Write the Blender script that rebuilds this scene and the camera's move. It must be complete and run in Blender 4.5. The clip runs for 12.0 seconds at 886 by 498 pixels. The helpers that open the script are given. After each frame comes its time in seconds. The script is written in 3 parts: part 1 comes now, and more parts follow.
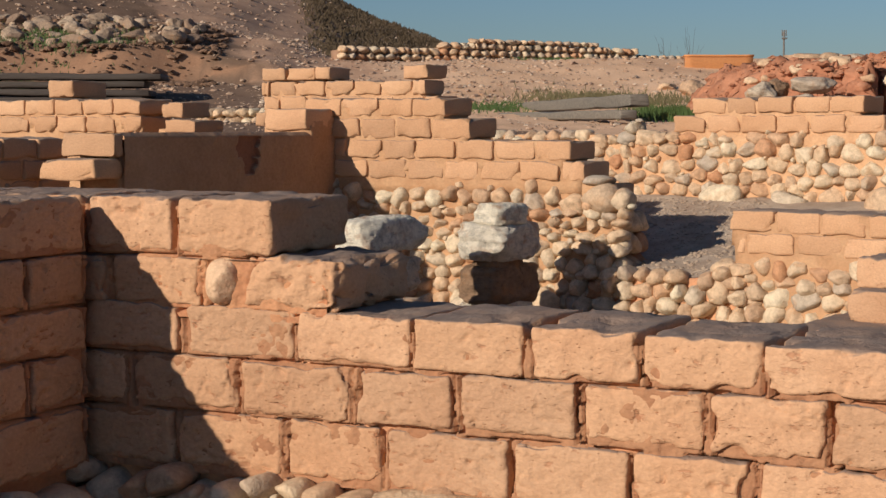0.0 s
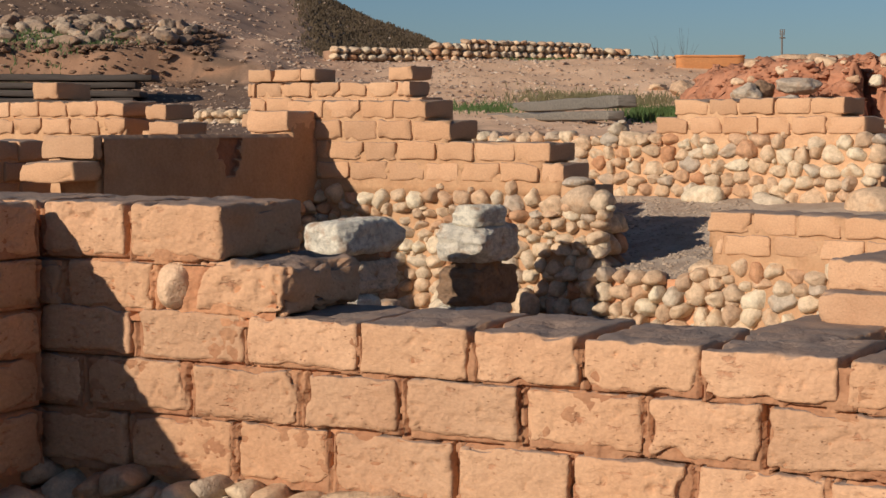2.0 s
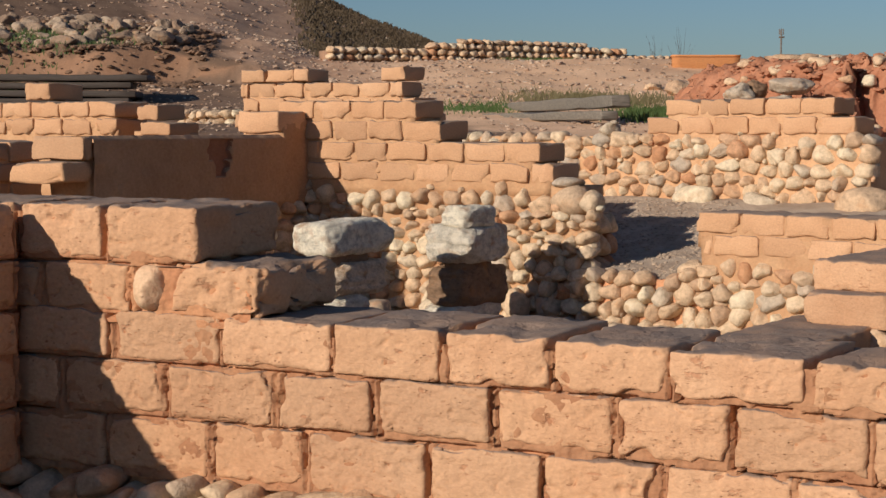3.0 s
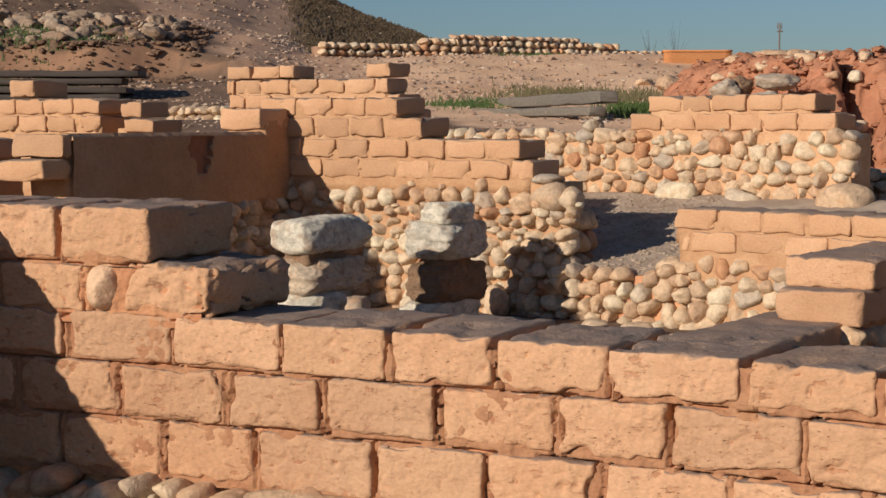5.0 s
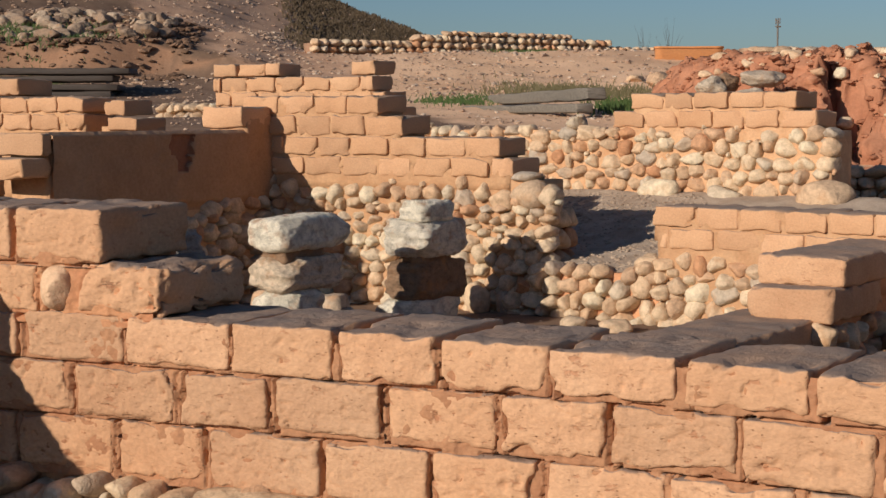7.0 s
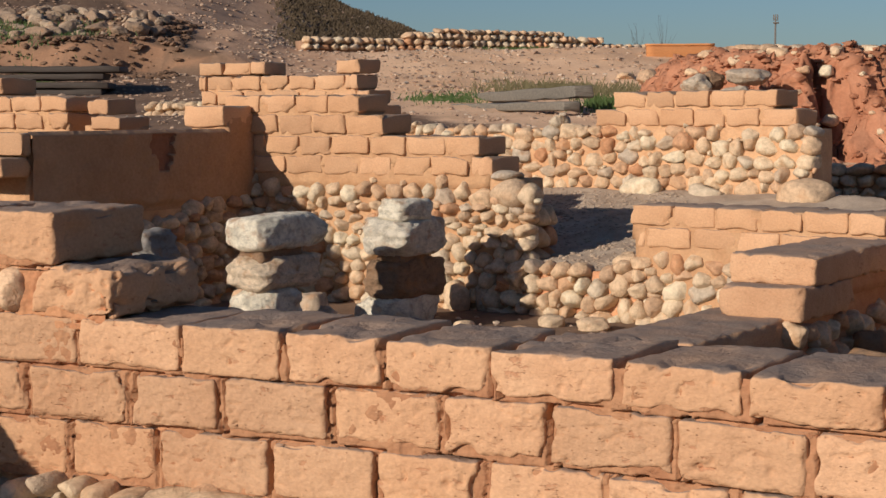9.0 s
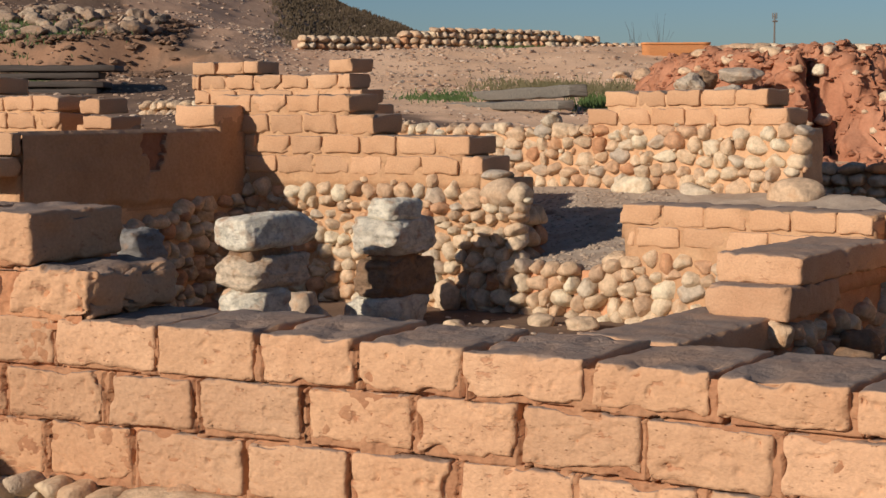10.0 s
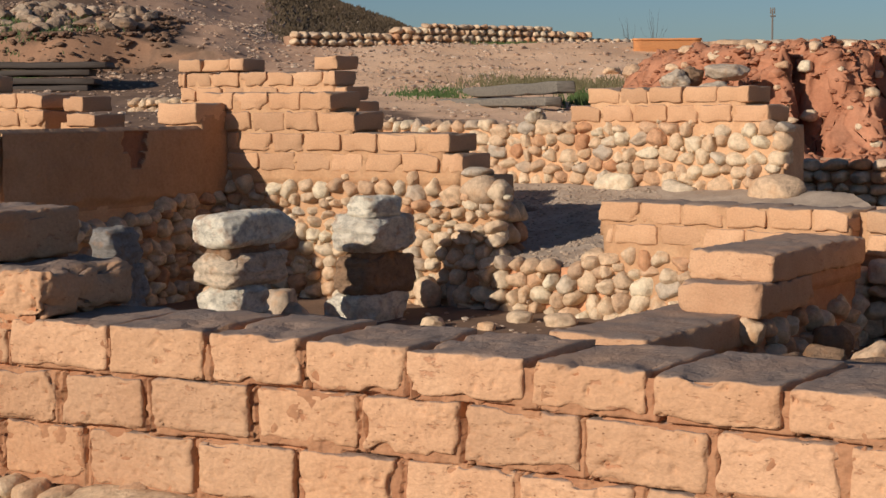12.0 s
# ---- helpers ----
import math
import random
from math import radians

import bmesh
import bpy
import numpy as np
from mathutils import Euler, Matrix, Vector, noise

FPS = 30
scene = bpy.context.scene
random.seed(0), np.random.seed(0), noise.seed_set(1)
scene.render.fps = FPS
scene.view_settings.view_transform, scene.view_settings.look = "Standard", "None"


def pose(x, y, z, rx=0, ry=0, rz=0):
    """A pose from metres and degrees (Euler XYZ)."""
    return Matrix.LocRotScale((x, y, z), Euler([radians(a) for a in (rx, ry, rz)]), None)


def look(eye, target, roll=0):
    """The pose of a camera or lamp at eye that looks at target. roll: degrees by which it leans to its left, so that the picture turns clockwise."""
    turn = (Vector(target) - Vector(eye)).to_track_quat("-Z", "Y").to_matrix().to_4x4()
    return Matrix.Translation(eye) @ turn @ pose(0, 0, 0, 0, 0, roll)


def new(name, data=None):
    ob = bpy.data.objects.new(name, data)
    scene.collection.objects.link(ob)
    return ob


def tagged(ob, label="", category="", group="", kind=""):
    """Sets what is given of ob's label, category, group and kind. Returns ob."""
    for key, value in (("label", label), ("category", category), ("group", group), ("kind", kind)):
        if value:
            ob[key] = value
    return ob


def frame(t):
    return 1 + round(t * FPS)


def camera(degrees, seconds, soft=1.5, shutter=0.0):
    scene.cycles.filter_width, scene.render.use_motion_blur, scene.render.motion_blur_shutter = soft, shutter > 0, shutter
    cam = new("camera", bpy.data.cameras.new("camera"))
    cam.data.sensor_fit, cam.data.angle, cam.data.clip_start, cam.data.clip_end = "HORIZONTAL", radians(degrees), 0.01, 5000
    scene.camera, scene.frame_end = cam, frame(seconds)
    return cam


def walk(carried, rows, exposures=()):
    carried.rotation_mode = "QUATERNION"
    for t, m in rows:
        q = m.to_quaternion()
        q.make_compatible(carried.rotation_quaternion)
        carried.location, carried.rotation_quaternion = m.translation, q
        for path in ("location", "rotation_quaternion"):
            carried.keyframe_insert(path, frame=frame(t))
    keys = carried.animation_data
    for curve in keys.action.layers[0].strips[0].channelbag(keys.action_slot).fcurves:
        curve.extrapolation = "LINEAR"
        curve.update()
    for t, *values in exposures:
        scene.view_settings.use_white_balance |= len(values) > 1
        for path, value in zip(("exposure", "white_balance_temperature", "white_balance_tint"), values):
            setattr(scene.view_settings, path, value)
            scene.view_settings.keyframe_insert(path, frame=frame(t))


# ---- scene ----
cam = camera(30.3, 12.0)
METRES, EYE, TILT, LEAN, TURN = 1.06, 2.0, -4.2, 0.0, 0.0
ROWS = [
    (0.0, 0.0000, 0.0000, 0.0000, -0.000, 0.000, 0.00),
    (0.5, 0.0413, -0.0158, 0.0042, -0.008, 0.004, 0.01),
    (1.0, 0.0819, -0.0305, 0.0085, -0.017, 0.000, 0.03),
    (1.5, 0.1230, -0.0461, 0.0129, -0.025, -0.000, 0.02),
    (2.0, 0.1640, -0.0600, 0.0162, -0.033, -0.017, 0.05),
    (2.5, 0.2057, -0.0751, 0.0207, -0.042, -0.042, 0.06),
    (3.0, 0.2472, -0.0914, 0.0241, -0.046, -0.037, 0.07),
    (5.0, 0.4118, -0.1488, 0.0412, -0.071, -0.229, 0.15),
    (5.5, 0.4528, -0.1618, 0.0453, -0.083, -0.287, 0.18),
    (6.0, 0.4949, -0.1766, 0.0484, -0.087, -0.321, 0.20),
    (6.5, 0.5355, -0.1894, 0.0524, -0.100, -0.354, 0.22),
    (7.0, 0.5761, -0.2030, 0.0556, -0.100, -0.375, 0.23),
    (9.0, 0.7404, -0.2611, 0.0726, -0.146, -0.496, 0.29),
    (9.5, 0.7800, -0.2738, 0.0768, -0.163, -0.517, 0.29),
    (10.0, 0.8218, -0.2851, 0.0800, -0.163, -0.554, 0.31),
    (10.5, 0.8625, -0.2995, 0.0843, -0.175, -0.596, 0.34),
    (11.0, 0.9035, -0.3130, 0.0874, -0.188, -0.625, 0.36),
    (11.5, 0.9447, -0.3266, 0.0909, -0.192, -0.646, 0.37),
    (12.0, 0.9852, -0.3370, 0.0946, -0.200, -0.717, 0.40),
]
walk(cam, [(t, pose(0, 0, EYE, TILT, LEAN, TURN) @ pose(METRES * x, METRES * y, METRES * z, 90 + pitch, roll, yaw)) for t, x, y, z, yaw, pitch, roll in ROWS])

# ---- light ----
SUN = Vector((0.755, 0.656, -0.384)).normalized()
world = bpy.data.worlds.new("sky")
scene.world = world
world.use_nodes = True
wn = world.node_tree.nodes
sky = wn.new("ShaderNodeTexSky")
sky.sky_type, sky.sun_disc = "NISHITA", False
sky.sun_elevation, sky.sun_rotation = radians(21.0), radians(229.0)
sky.air_density, sky.dust_density, sky.ozone_density = 1.0, 0.5, 5.0
tint = wn.new("ShaderNodeMix")
tint.data_type, tint.blend_type = "RGBA", "MULTIPLY"
tint.inputs[0].default_value, tint.inputs[7].default_value = 1.0, (1.06, 1.1, 1.16, 1)
world.node_tree.links.new(sky.outputs[0], tint.inputs[6])
world.node_tree.links.new(tint.outputs[2], wn["Background"].inputs[0])
wn["Background"].inputs[1].default_value = 0.054
sun_data = bpy.data.lights.new("sun", "SUN")
sun_data.energy, sun_data.angle, sun_data.color = 4.85, radians(0.6), (1.0, 0.88, 0.74)
sun = new("sun", sun_data)
sun.matrix_basis = look(-SUN * 50, (0, 0, 0))


# ---- materials ----
def links(m):
    m.use_nodes = True
    t = m.node_tree
    return t, t.nodes, t.links, t.nodes["Principled BSDF"]


def tex(t, kind, scale, detail=4.0, stretch=(1, 1, 1), rough=0.6):
    """A noise or voronoi texture over world places, stretched along the axes."""
    geo = t.nodes.new("ShaderNodeNewGeometry")
    mp = t.nodes.new("ShaderNodeMapping")
    mp.inputs["Scale"].default_value = stretch
    t.links.new(geo.outputs["Position"], mp.inputs["Vector"])
    n = t.nodes.new("ShaderNodeTexNoise" if kind == "noise" else "ShaderNodeTexVoronoi")
    n.inputs["Scale"].default_value = scale
    if kind == "noise":
        n.inputs["Detail"].default_value, n.inputs["Roughness"].default_value = detail, rough
    t.links.new(mp.outputs[0], n.inputs["Vector"])
    return n.outputs["Fac" if kind == "noise" else "Distance"]


def ramp(t, source, stops, mode="LINEAR"):
    r = t.nodes.new("ShaderNodeValToRGB")
    e = r.color_ramp.elements
    while len(e) < len(stops):
        e.new(0.5)
    for el, (p, c) in zip(e, stops):
        el.position, el.color = p, (*c, 1) if len(c) == 3 else c
    r.color_ramp.interpolation = mode
    t.links.new(source, r.inputs[0])
    return r.outputs[0]


def mix(t, a, b, fac, mode="MIX"):
    m = t.nodes.new("ShaderNodeMix")
    m.data_type, m.blend_type = "RGBA", mode
    for sock, v in ((m.inputs[6], a), (m.inputs[7], b), (m.inputs[0], fac)):
        if isinstance(v, (int, float)):
            sock.default_value = v
        elif isinstance(v, tuple):
            sock.default_value = (*v, 1)
        else:
            t.links.new(v, sock)
    return m.outputs[2]


def bump(t, bsdf, sources):
    """Chains (height, strength, metres) into the normal."""
    last = None
    for h, strength, dist in sources:
        b = t.nodes.new("ShaderNodeBump")
        b.inputs["Strength"].default_value, b.inputs["Distance"].default_value = strength, dist
        t.links.new(h, b.inputs["Height"])
        if last:
            t.links.new(last, b.inputs["Normal"])
        last = b.outputs[0]
    t.links.new(last, bsdf.inputs["Normal"])


def grey(v):
    return (v, v, v)


def earth_like(name, light, dark, grain=1.0, coarse=2.5, pits=0.0, vary=0.25, rough=0.95, crack=0.0, island=False, dusty=None, slope=None, heap=None):
    m = bpy.data.materials.new(name)
    t, n, l, p = links(m)
    base = ramp(t, tex(t, "noise", coarse, 5), [(0.3, dark), (0.7, light)])
    if slope:
        # darker gravelly soil on the hill side of the site
        pos = n.new("ShaderNodeSeparateXYZ")
        l.new(n.new("ShaderNodeNewGeometry").outputs["Position"], pos.inputs[0])
        wave = n.new("ShaderNodeMath")
        wave.operation = "MULTIPLY_ADD"
        wave.inputs[1].default_value = 3.0
        l.new(tex(t, "noise", 0.5, 4), wave.inputs[0])
        l.new(pos.outputs[0], wave.inputs[2])
        here = ramp(t, wave.outputs[0], [(0.0, grey(1)), (1.0, grey(0))])
        base = mix(t, base, ramp(t, tex(t, "noise", 1.5, 5), [(0.3, slope[1]), (0.7, slope[0])]), here)
        # dark tipped soil round the rubble heap
        sx, sy = n.new("ShaderNodeMath"), n.new("ShaderNodeMath")
        sx.operation = sy.operation = "MULTIPLY_ADD"
        sx.inputs[1].default_value, sx.inputs[2].default_value = 2.0, 8.0 - 0.8 * 40.4
        l.new(wave.outputs[0], sx.inputs[0])
        sy.inputs[1].default_value = 0.8
        l.new(pos.outputs[1], sy.inputs[0])
        l.new(sx.outputs[0], sy.inputs[2])
        dark_here = ramp(t, sy.outputs[0], [(0.0, grey(1)), (1.0, grey(0))])
        base = mix(t, base, ramp(t, tex(t, "noise", 2.5, 5), [(0.3, heap[1]), (0.7, heap[0])]), dark_here)
    if slope:
        # fresh reddish earth where the ground is cut steeply
        lie = n.new("ShaderNodeSeparateXYZ")
        l.new(n.new("ShaderNodeNewGeometry").outputs["Normal"], lie.inputs[0])
        base = mix(t, base, (0.43, 0.235, 0.14), ramp(t, lie.outputs[2], [(0.62, grey(0.5)), (0.78, grey(0))]))
    fine = ramp(t, tex(t, "noise", 60 * grain, 6, (1, 1, 1.3)), [(0.25, grey(0.78)), (0.75, grey(1.1))])
    col = mix(t, base, fine, 0.8, "MULTIPLY")
    info = n.new("ShaderNodeNewGeometry" if island else "ShaderNodeObjectInfo")
    tone = ramp(t, info.outputs["Random Per Island" if island else "Random"],
                [(0.0, grey(1 - vary)), (0.5, (1.0, 0.97, 0.93)), (1.0, grey(1 + vary * 0.5))])
    col = mix(t, col, tone, 1.0, "MULTIPLY")
    heights = [(tex(t, "noise", 9 * grain, 6), 0.6, 0.022), (tex(t, "noise", 45 * grain, 6, (1, 1, 1.4)), 0.8, 0.008)]
    if pits:
        hole = ramp(t, tex(t, "voronoi", 31, stretch=(1, 1, 1.8)), [(0.05, grey(0)), (0.17, grey(1))])
        where = ramp(t, tex(t, "noise", 7, 2), [(0.46, grey(1)), (0.54, grey(0))])
        hole = mix(t, hole, (1, 1, 1), where)
        col = mix(t, mix(t, col, (0.22, 0.10, 0.05), 0.75), col, hole)
        heights.append((hole, pits, 0.01))
    if crack:
        streak = ramp(t, tex(t, "noise", 13, 5, (1, 1, 2.4)), [(0.33, grey(0)), (0.38, grey(1))])
        col = mix(t, mix(t, col, (0.40, 0.16, 0.08), 0.45), col, streak)
        heights.append((streak, crack, 0.008))
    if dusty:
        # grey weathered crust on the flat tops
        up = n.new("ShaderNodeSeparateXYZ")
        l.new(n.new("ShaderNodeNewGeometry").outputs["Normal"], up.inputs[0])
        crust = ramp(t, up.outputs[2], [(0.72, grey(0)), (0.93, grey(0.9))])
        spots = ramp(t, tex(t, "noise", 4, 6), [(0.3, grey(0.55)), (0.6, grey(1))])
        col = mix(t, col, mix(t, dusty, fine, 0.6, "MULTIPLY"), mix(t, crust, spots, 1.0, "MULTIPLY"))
    l.new(col, p.inputs["Base Color"])
    p.inputs["Roughness"].default_value = rough
    p.inputs["Specular IOR Level"].default_value = 0.2
    bump(t, p, heights)
    return m


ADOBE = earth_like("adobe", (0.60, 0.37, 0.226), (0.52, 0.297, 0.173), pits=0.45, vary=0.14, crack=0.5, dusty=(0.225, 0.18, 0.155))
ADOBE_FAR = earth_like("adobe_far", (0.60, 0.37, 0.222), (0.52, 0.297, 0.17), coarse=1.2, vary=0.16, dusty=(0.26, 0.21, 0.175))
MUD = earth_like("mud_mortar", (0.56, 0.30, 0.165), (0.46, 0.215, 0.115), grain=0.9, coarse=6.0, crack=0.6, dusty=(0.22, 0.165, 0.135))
CLAY = earth_like("clay_mortar", (0.58, 0.365, 0.215), (0.47, 0.265, 0.145), grain=0.6, coarse=5.0)
PLASTER = earth_like("mud_plaster", (0.58, 0.345, 0.20), (0.46, 0.255, 0.14), grain=0.5, coarse=2.2, dusty=(0.30, 0.22, 0.17))
BROKEN = earth_like("broken_plaster", (0.40, 0.19, 0.11), (0.30, 0.13, 0.075), grain=0.6)
SOIL = earth_like("dry_soil", (0.72, 0.49, 0.33), (0.56, 0.355, 0.225), grain=0.35, coarse=0.5, slope=((0.53, 0.345, 0.235), (0.39, 0.24, 0.16)), heap=((0.22, 0.145, 0.10), (0.15, 0.095, 0.066)))
RED_EARTH = earth_like("red_earth", (0.48, 0.235, 0.145), (0.33, 0.14, 0.08), grain=0.4, coarse=2.2)
DARK_SOIL = earth_like("dark_soil", (0.24, 0.15, 0.10), (0.15, 0.09, 0.06), grain=0.4, coarse=1.5, island=True)
GRAVEL = earth_like("gravel", (0.46, 0.37, 0.29), (0.32, 0.24, 0.18), grain=1.0, coarse=3.0)
OCHRE = earth_like("orange_render", (0.60, 0.27, 0.11), (0.52, 0.22, 0.09), grain=0.3, coarse=0.4)


def stone_like(name, stops, island=False, veins=False):
    m = bpy.data.materials.new(name)
    t, n, l, p = links(m)
    info = n.new("ShaderNodeNewGeometry" if island else "ShaderNodeObjectInfo")
    base = ramp(t, info.outputs["Random Per Island" if island else "Random"], stops)
    blot = ramp(t, tex(t, "noise", 9 if veins else 17, 8, rough=0.75), [(0.32, grey(0.5 if veins else 0.55)), (0.56 if veins else 0.6, grey(1.1))])
    col = mix(t, base, blot, 0.8, "MULTIPLY")
    rust = ramp(t, tex(t, "noise", 7 if veins else 5, 4), [(0.53 if veins else 0.56, grey(0)), (0.68 if veins else 0.72, grey(0.6 if veins else 0.5))])
    col = mix(t, col, (0.45, 0.22, 0.09), rust)
    heights = [(tex(t, "noise", 14, 6, rough=0.65), 0.9, 0.025), (tex(t, "noise", 70, 5), 0.7, 0.006)]
    if veins:
        lay = ramp(t, tex(t, "noise", 11, 6, (1, 1, 2.4), 0.75), [(0.36, grey(0.45)), (0.5, grey(1.0))])
        col = mix(t, col, lay, 0.6, "MULTIPLY")
        heights.append((tex(t, "noise", 16, 8, (1, 1, 1.8), 0.75), 1.0, 0.035))
    l.new(col, p.inputs["Base Color"])
    p.inputs["Roughness"].default_value = 0.85
    p.inputs["Specular IOR Level"].default_value = 0.3
    bump(t, p, heights)
    return m


COBBLE_STOPS = [(0.0, (0.69, 0.53, 0.36)), (0.14, (0.60, 0.40, 0.25)), (0.28, (0.71, 0.60, 0.43)), (0.42, (0.50, 0.33, 0.21)), (0.55, (0.67, 0.50, 0.33)),
                (0.68, (0.50, 0.25, 0.13)), (0.78, (0.69, 0.55, 0.38)), (0.88, (0.45, 0.37, 0.29)), (1.0, (0.62, 0.42, 0.26))]
COBBLE = stone_like("river_cobble", COBBLE_STOPS)
PALE = stone_like("pale_cobble", [(0.0, (0.72, 0.47, 0.29)), (1.0, (0.76, 0.53, 0.35))])
TIPPED = stone_like("tipped_rock", [(0.0, (0.22, 0.145, 0.10)), (0.35, (0.42, 0.315, 0.225)), (0.6, (0.28, 0.185, 0.125)), (0.8, (0.50, 0.39, 0.29)), (1.0, (0.19, 0.12, 0.08))])
RUBBLE = stone_like("loose_rubble", [(0.0, (0.46, 0.33, 0.24)), (0.6, (0.36, 0.24, 0.17)), (1.0, (0.56, 0.45, 0.35))], island=True)
SCHIST = stone_like("schist", [(0.0, (0.70, 0.60, 0.46)), (0.5, (0.60, 0.47, 0.34)), (1.0, (0.74, 0.67, 0.55))], veins=True)
# dark stone, also used where shade is painted on trench rocks and gaps
DARK_AND_SHADED_SCHIST = stone_like("dark_and_shaded_schist", [(0.0, (0.29, 0.18, 0.11)), (1.0, (0.33, 0.21, 0.13))], veins=True)


PALE_SCHIST = stone_like("pale_schist", [(0.0, (0.84, 0.76, 0.61)), (1.0, (0.86, 0.79, 0.65))], veins=True)
RUSTY_SCHIST = stone_like("rusty_schist", [(0.0, (0.74, 0.58, 0.41)), (1.0, (0.76, 0.61, 0.45))], veins=True)
# schist greyed and darkened to paint the shade on the broken upright
SHADE_GREY_SCHIST = stone_like("shade_grey_schist", [(0.0, (0.30, 0.275, 0.25)), (1.0, (0.36, 0.33, 0.30))], veins=True)


def plain(name, a, b, scale=6.0, rough=0.8, stretch=(1, 1, 1)):
    m = bpy.data.materials.new(name)
    t, n, l, p = links(m)
    f = tex(t, "noise", scale, 5, stretch)
    l.new(ramp(t, f, [(0.3, a), (0.7, b)]), p.inputs["Base Color"])
    p.inputs["Roughness"].default_value = rough
    bump(t, p, [(f, 0.6, 0.01)])
    return m


WOOD_DARK = plain("dark_timber", (0.035, 0.026, 0.02), (0.07, 0.05, 0.04), 8, 0.7, (0.4, 4, 6))
WOOD_GREY = plain("grey_timber", (0.09, 0.08, 0.066), (0.22, 0.19, 0.155), 6, 0.85, (0.5, 4, 6))
LEAF = plain("grass_green", (0.035, 0.075, 0.016), (0.085, 0.13, 0.032), 3)
# scrub brown made dark to carry the hill flank's shade as well
SHADE_SCRUB = plain("dark_scrub", (0.06, 0.04, 0.022), (0.11, 0.075, 0.04), 2)
STRAW = plain("grass_dry", (0.10, 0.09, 0.04), (0.19, 0.155, 0.075), 3)
METAL = plain("weathered_metal", (0.10, 0.085, 0.075), (0.17, 0.15, 0.13), 4, 0.6)


# ---- mesh helpers ----
rng = random.Random(7)


def part(name, mesh, material, parent=None, label="", m=None):
    ob = new(name, mesh)
    if not mesh.materials:
        mesh.materials.append(material)
    if parent:
        ob.parent = parent
    if m is not None:
        ob.matrix_basis = m
    if label:
        ob["label"] = label
    return ob


def smooth(a, b, v):
    k = min(1.0, max(0.0, (v - a) / (b - a)))
    return k * k * (3 - 2 * k)


def mesh_from(name, verts, faces, smooth=True):
    me = bpy.data.meshes.new(name)
    me.from_pydata([tuple(v) for v in verts], [], faces)
    if smooth:
        me.polygons.foreach_set("use_smooth", [True] * len(me.polygons))
    me.update()
    return me


def box_grid(xs, ys, zs):
    """The skin of a box cut along the given lines."""
    verts, index, faces = [], {}, []

    def vid(i, j, k):
        key = (i, j, k)
        if key not in index:
            index[key] = len(verts)
            verts.append((xs[i], ys[j], zs[k]))
        return index[key]
    nx, ny, nz = len(xs) - 1, len(ys) - 1, len(zs) - 1
    for i in range(nx):
        for j in range(ny):
            faces.append((vid(i, j, 0), vid(i, j + 1, 0), vid(i + 1, j + 1, 0), vid(i + 1, j, 0)))
            faces.append((vid(i, j, nz), vid(i + 1, j, nz), vid(i + 1, j + 1, nz), vid(i, j + 1, nz)))
        for k in range(nz):
            faces.append((vid(i, 0, k), vid(i + 1, 0, k), vid(i + 1, 0, k + 1), vid(i, 0, k + 1)))
            faces.append((vid(i, ny, k), vid(i, ny, k + 1), vid(i + 1, ny, k + 1), vid(i + 1, ny, k)))
    for j in range(ny):
        for k in range(nz):
            faces.append((vid(0, j, k), vid(0, j, k + 1), vid(0, j + 1, k + 1), vid(0, j + 1, k)))
            faces.append((vid(nx, j, k), vid(nx, j + 1, k), vid(nx, j + 1, k + 1), vid(nx, j, k + 1)))
    return verts, faces


def cuts(half, r, n):
    inner = np.linspace(-half + r, half - r, max(2, n))
    return [-half, -half + r * 0.35, *inner, half - r * 0.35, half]


def worn_block(name, l, d, h, r=0.03, n=(5, 3, 2), rough=0.008, chip=0.0, seed=0.0):
    """A hand-made block about its own middle: rounded, dented and chipped."""
    verts, faces = box_grid(cuts(l / 2, r, n[0]), cuts(d / 2, r, n[1]), cuts(h / 2, r, n[2]))
    half = Vector((l / 2, d / 2, h / 2))
    out = []
    for v in verts:
        p = Vector(v)
        core = Vector([max(-c + r, min(c - r, q)) for q, c in zip(p, half)])
        off = p - core
        if off.length > 1e-6:
            p = core + off.normalized() * r * min(1.0, max(abs(q) for q in off) / r)
        q = p + Vector((seed * 3.7, seed * 1.9, seed * 5.3))
        nv = noise.noise_vector(q * 7.0) * rough + noise.noise_vector(q * 22.0) * rough * 0.55
        if chip:
            edge = sum(1 for a, c in zip(p, half) if abs(a) > c - r * 1.6)
            if edge >= 2:
                bite = max(0.0, noise.noise(q * 11.0) - 0.05) * chip * (edge - 1)
                p -= Vector([math.copysign(bite, a) if abs(a) > c - r * 1.6 else 0 for a, c in zip(p, half)])
        out.append(p + nv)
    return mesh_from(name, out, faces)


def boulder_data(seed, level=3, square=0.35, bumpy=0.14, flats=6, low=0.72, high=0.92):
    bm = bmesh.new()
    bmesh.ops.create_icosphere(bm, subdivisions=level, radius=1.0)
    r = random.Random(seed)
    flat = [(Vector((r.uniform(-1, 1), r.uniform(-1, 1), r.uniform(-1, 1))).normalized(), r.uniform(low, high)) for _ in range(flats)]
    off = Vector((seed * 3.1, seed * 1.7, seed * 2.3))
    for v in bm.verts:
        p = v.co.normalized()
        m4 = (abs(p.x) ** 4 + abs(p.y) ** 4 + abs(p.z) ** 4) ** 0.25
        p = p.lerp(p / m4, square)
        for ax, lim in flat:
            over = p.dot(ax) - lim
            if over > 0:
                p -= ax * over * 0.85
        p *= 1 + bumpy * noise.noise(p * 1.3 + off) + bumpy * 0.35 * noise.noise(p * 4.0 + off)
        v.co = p
    verts = [tuple(v.co) for v in bm.verts]
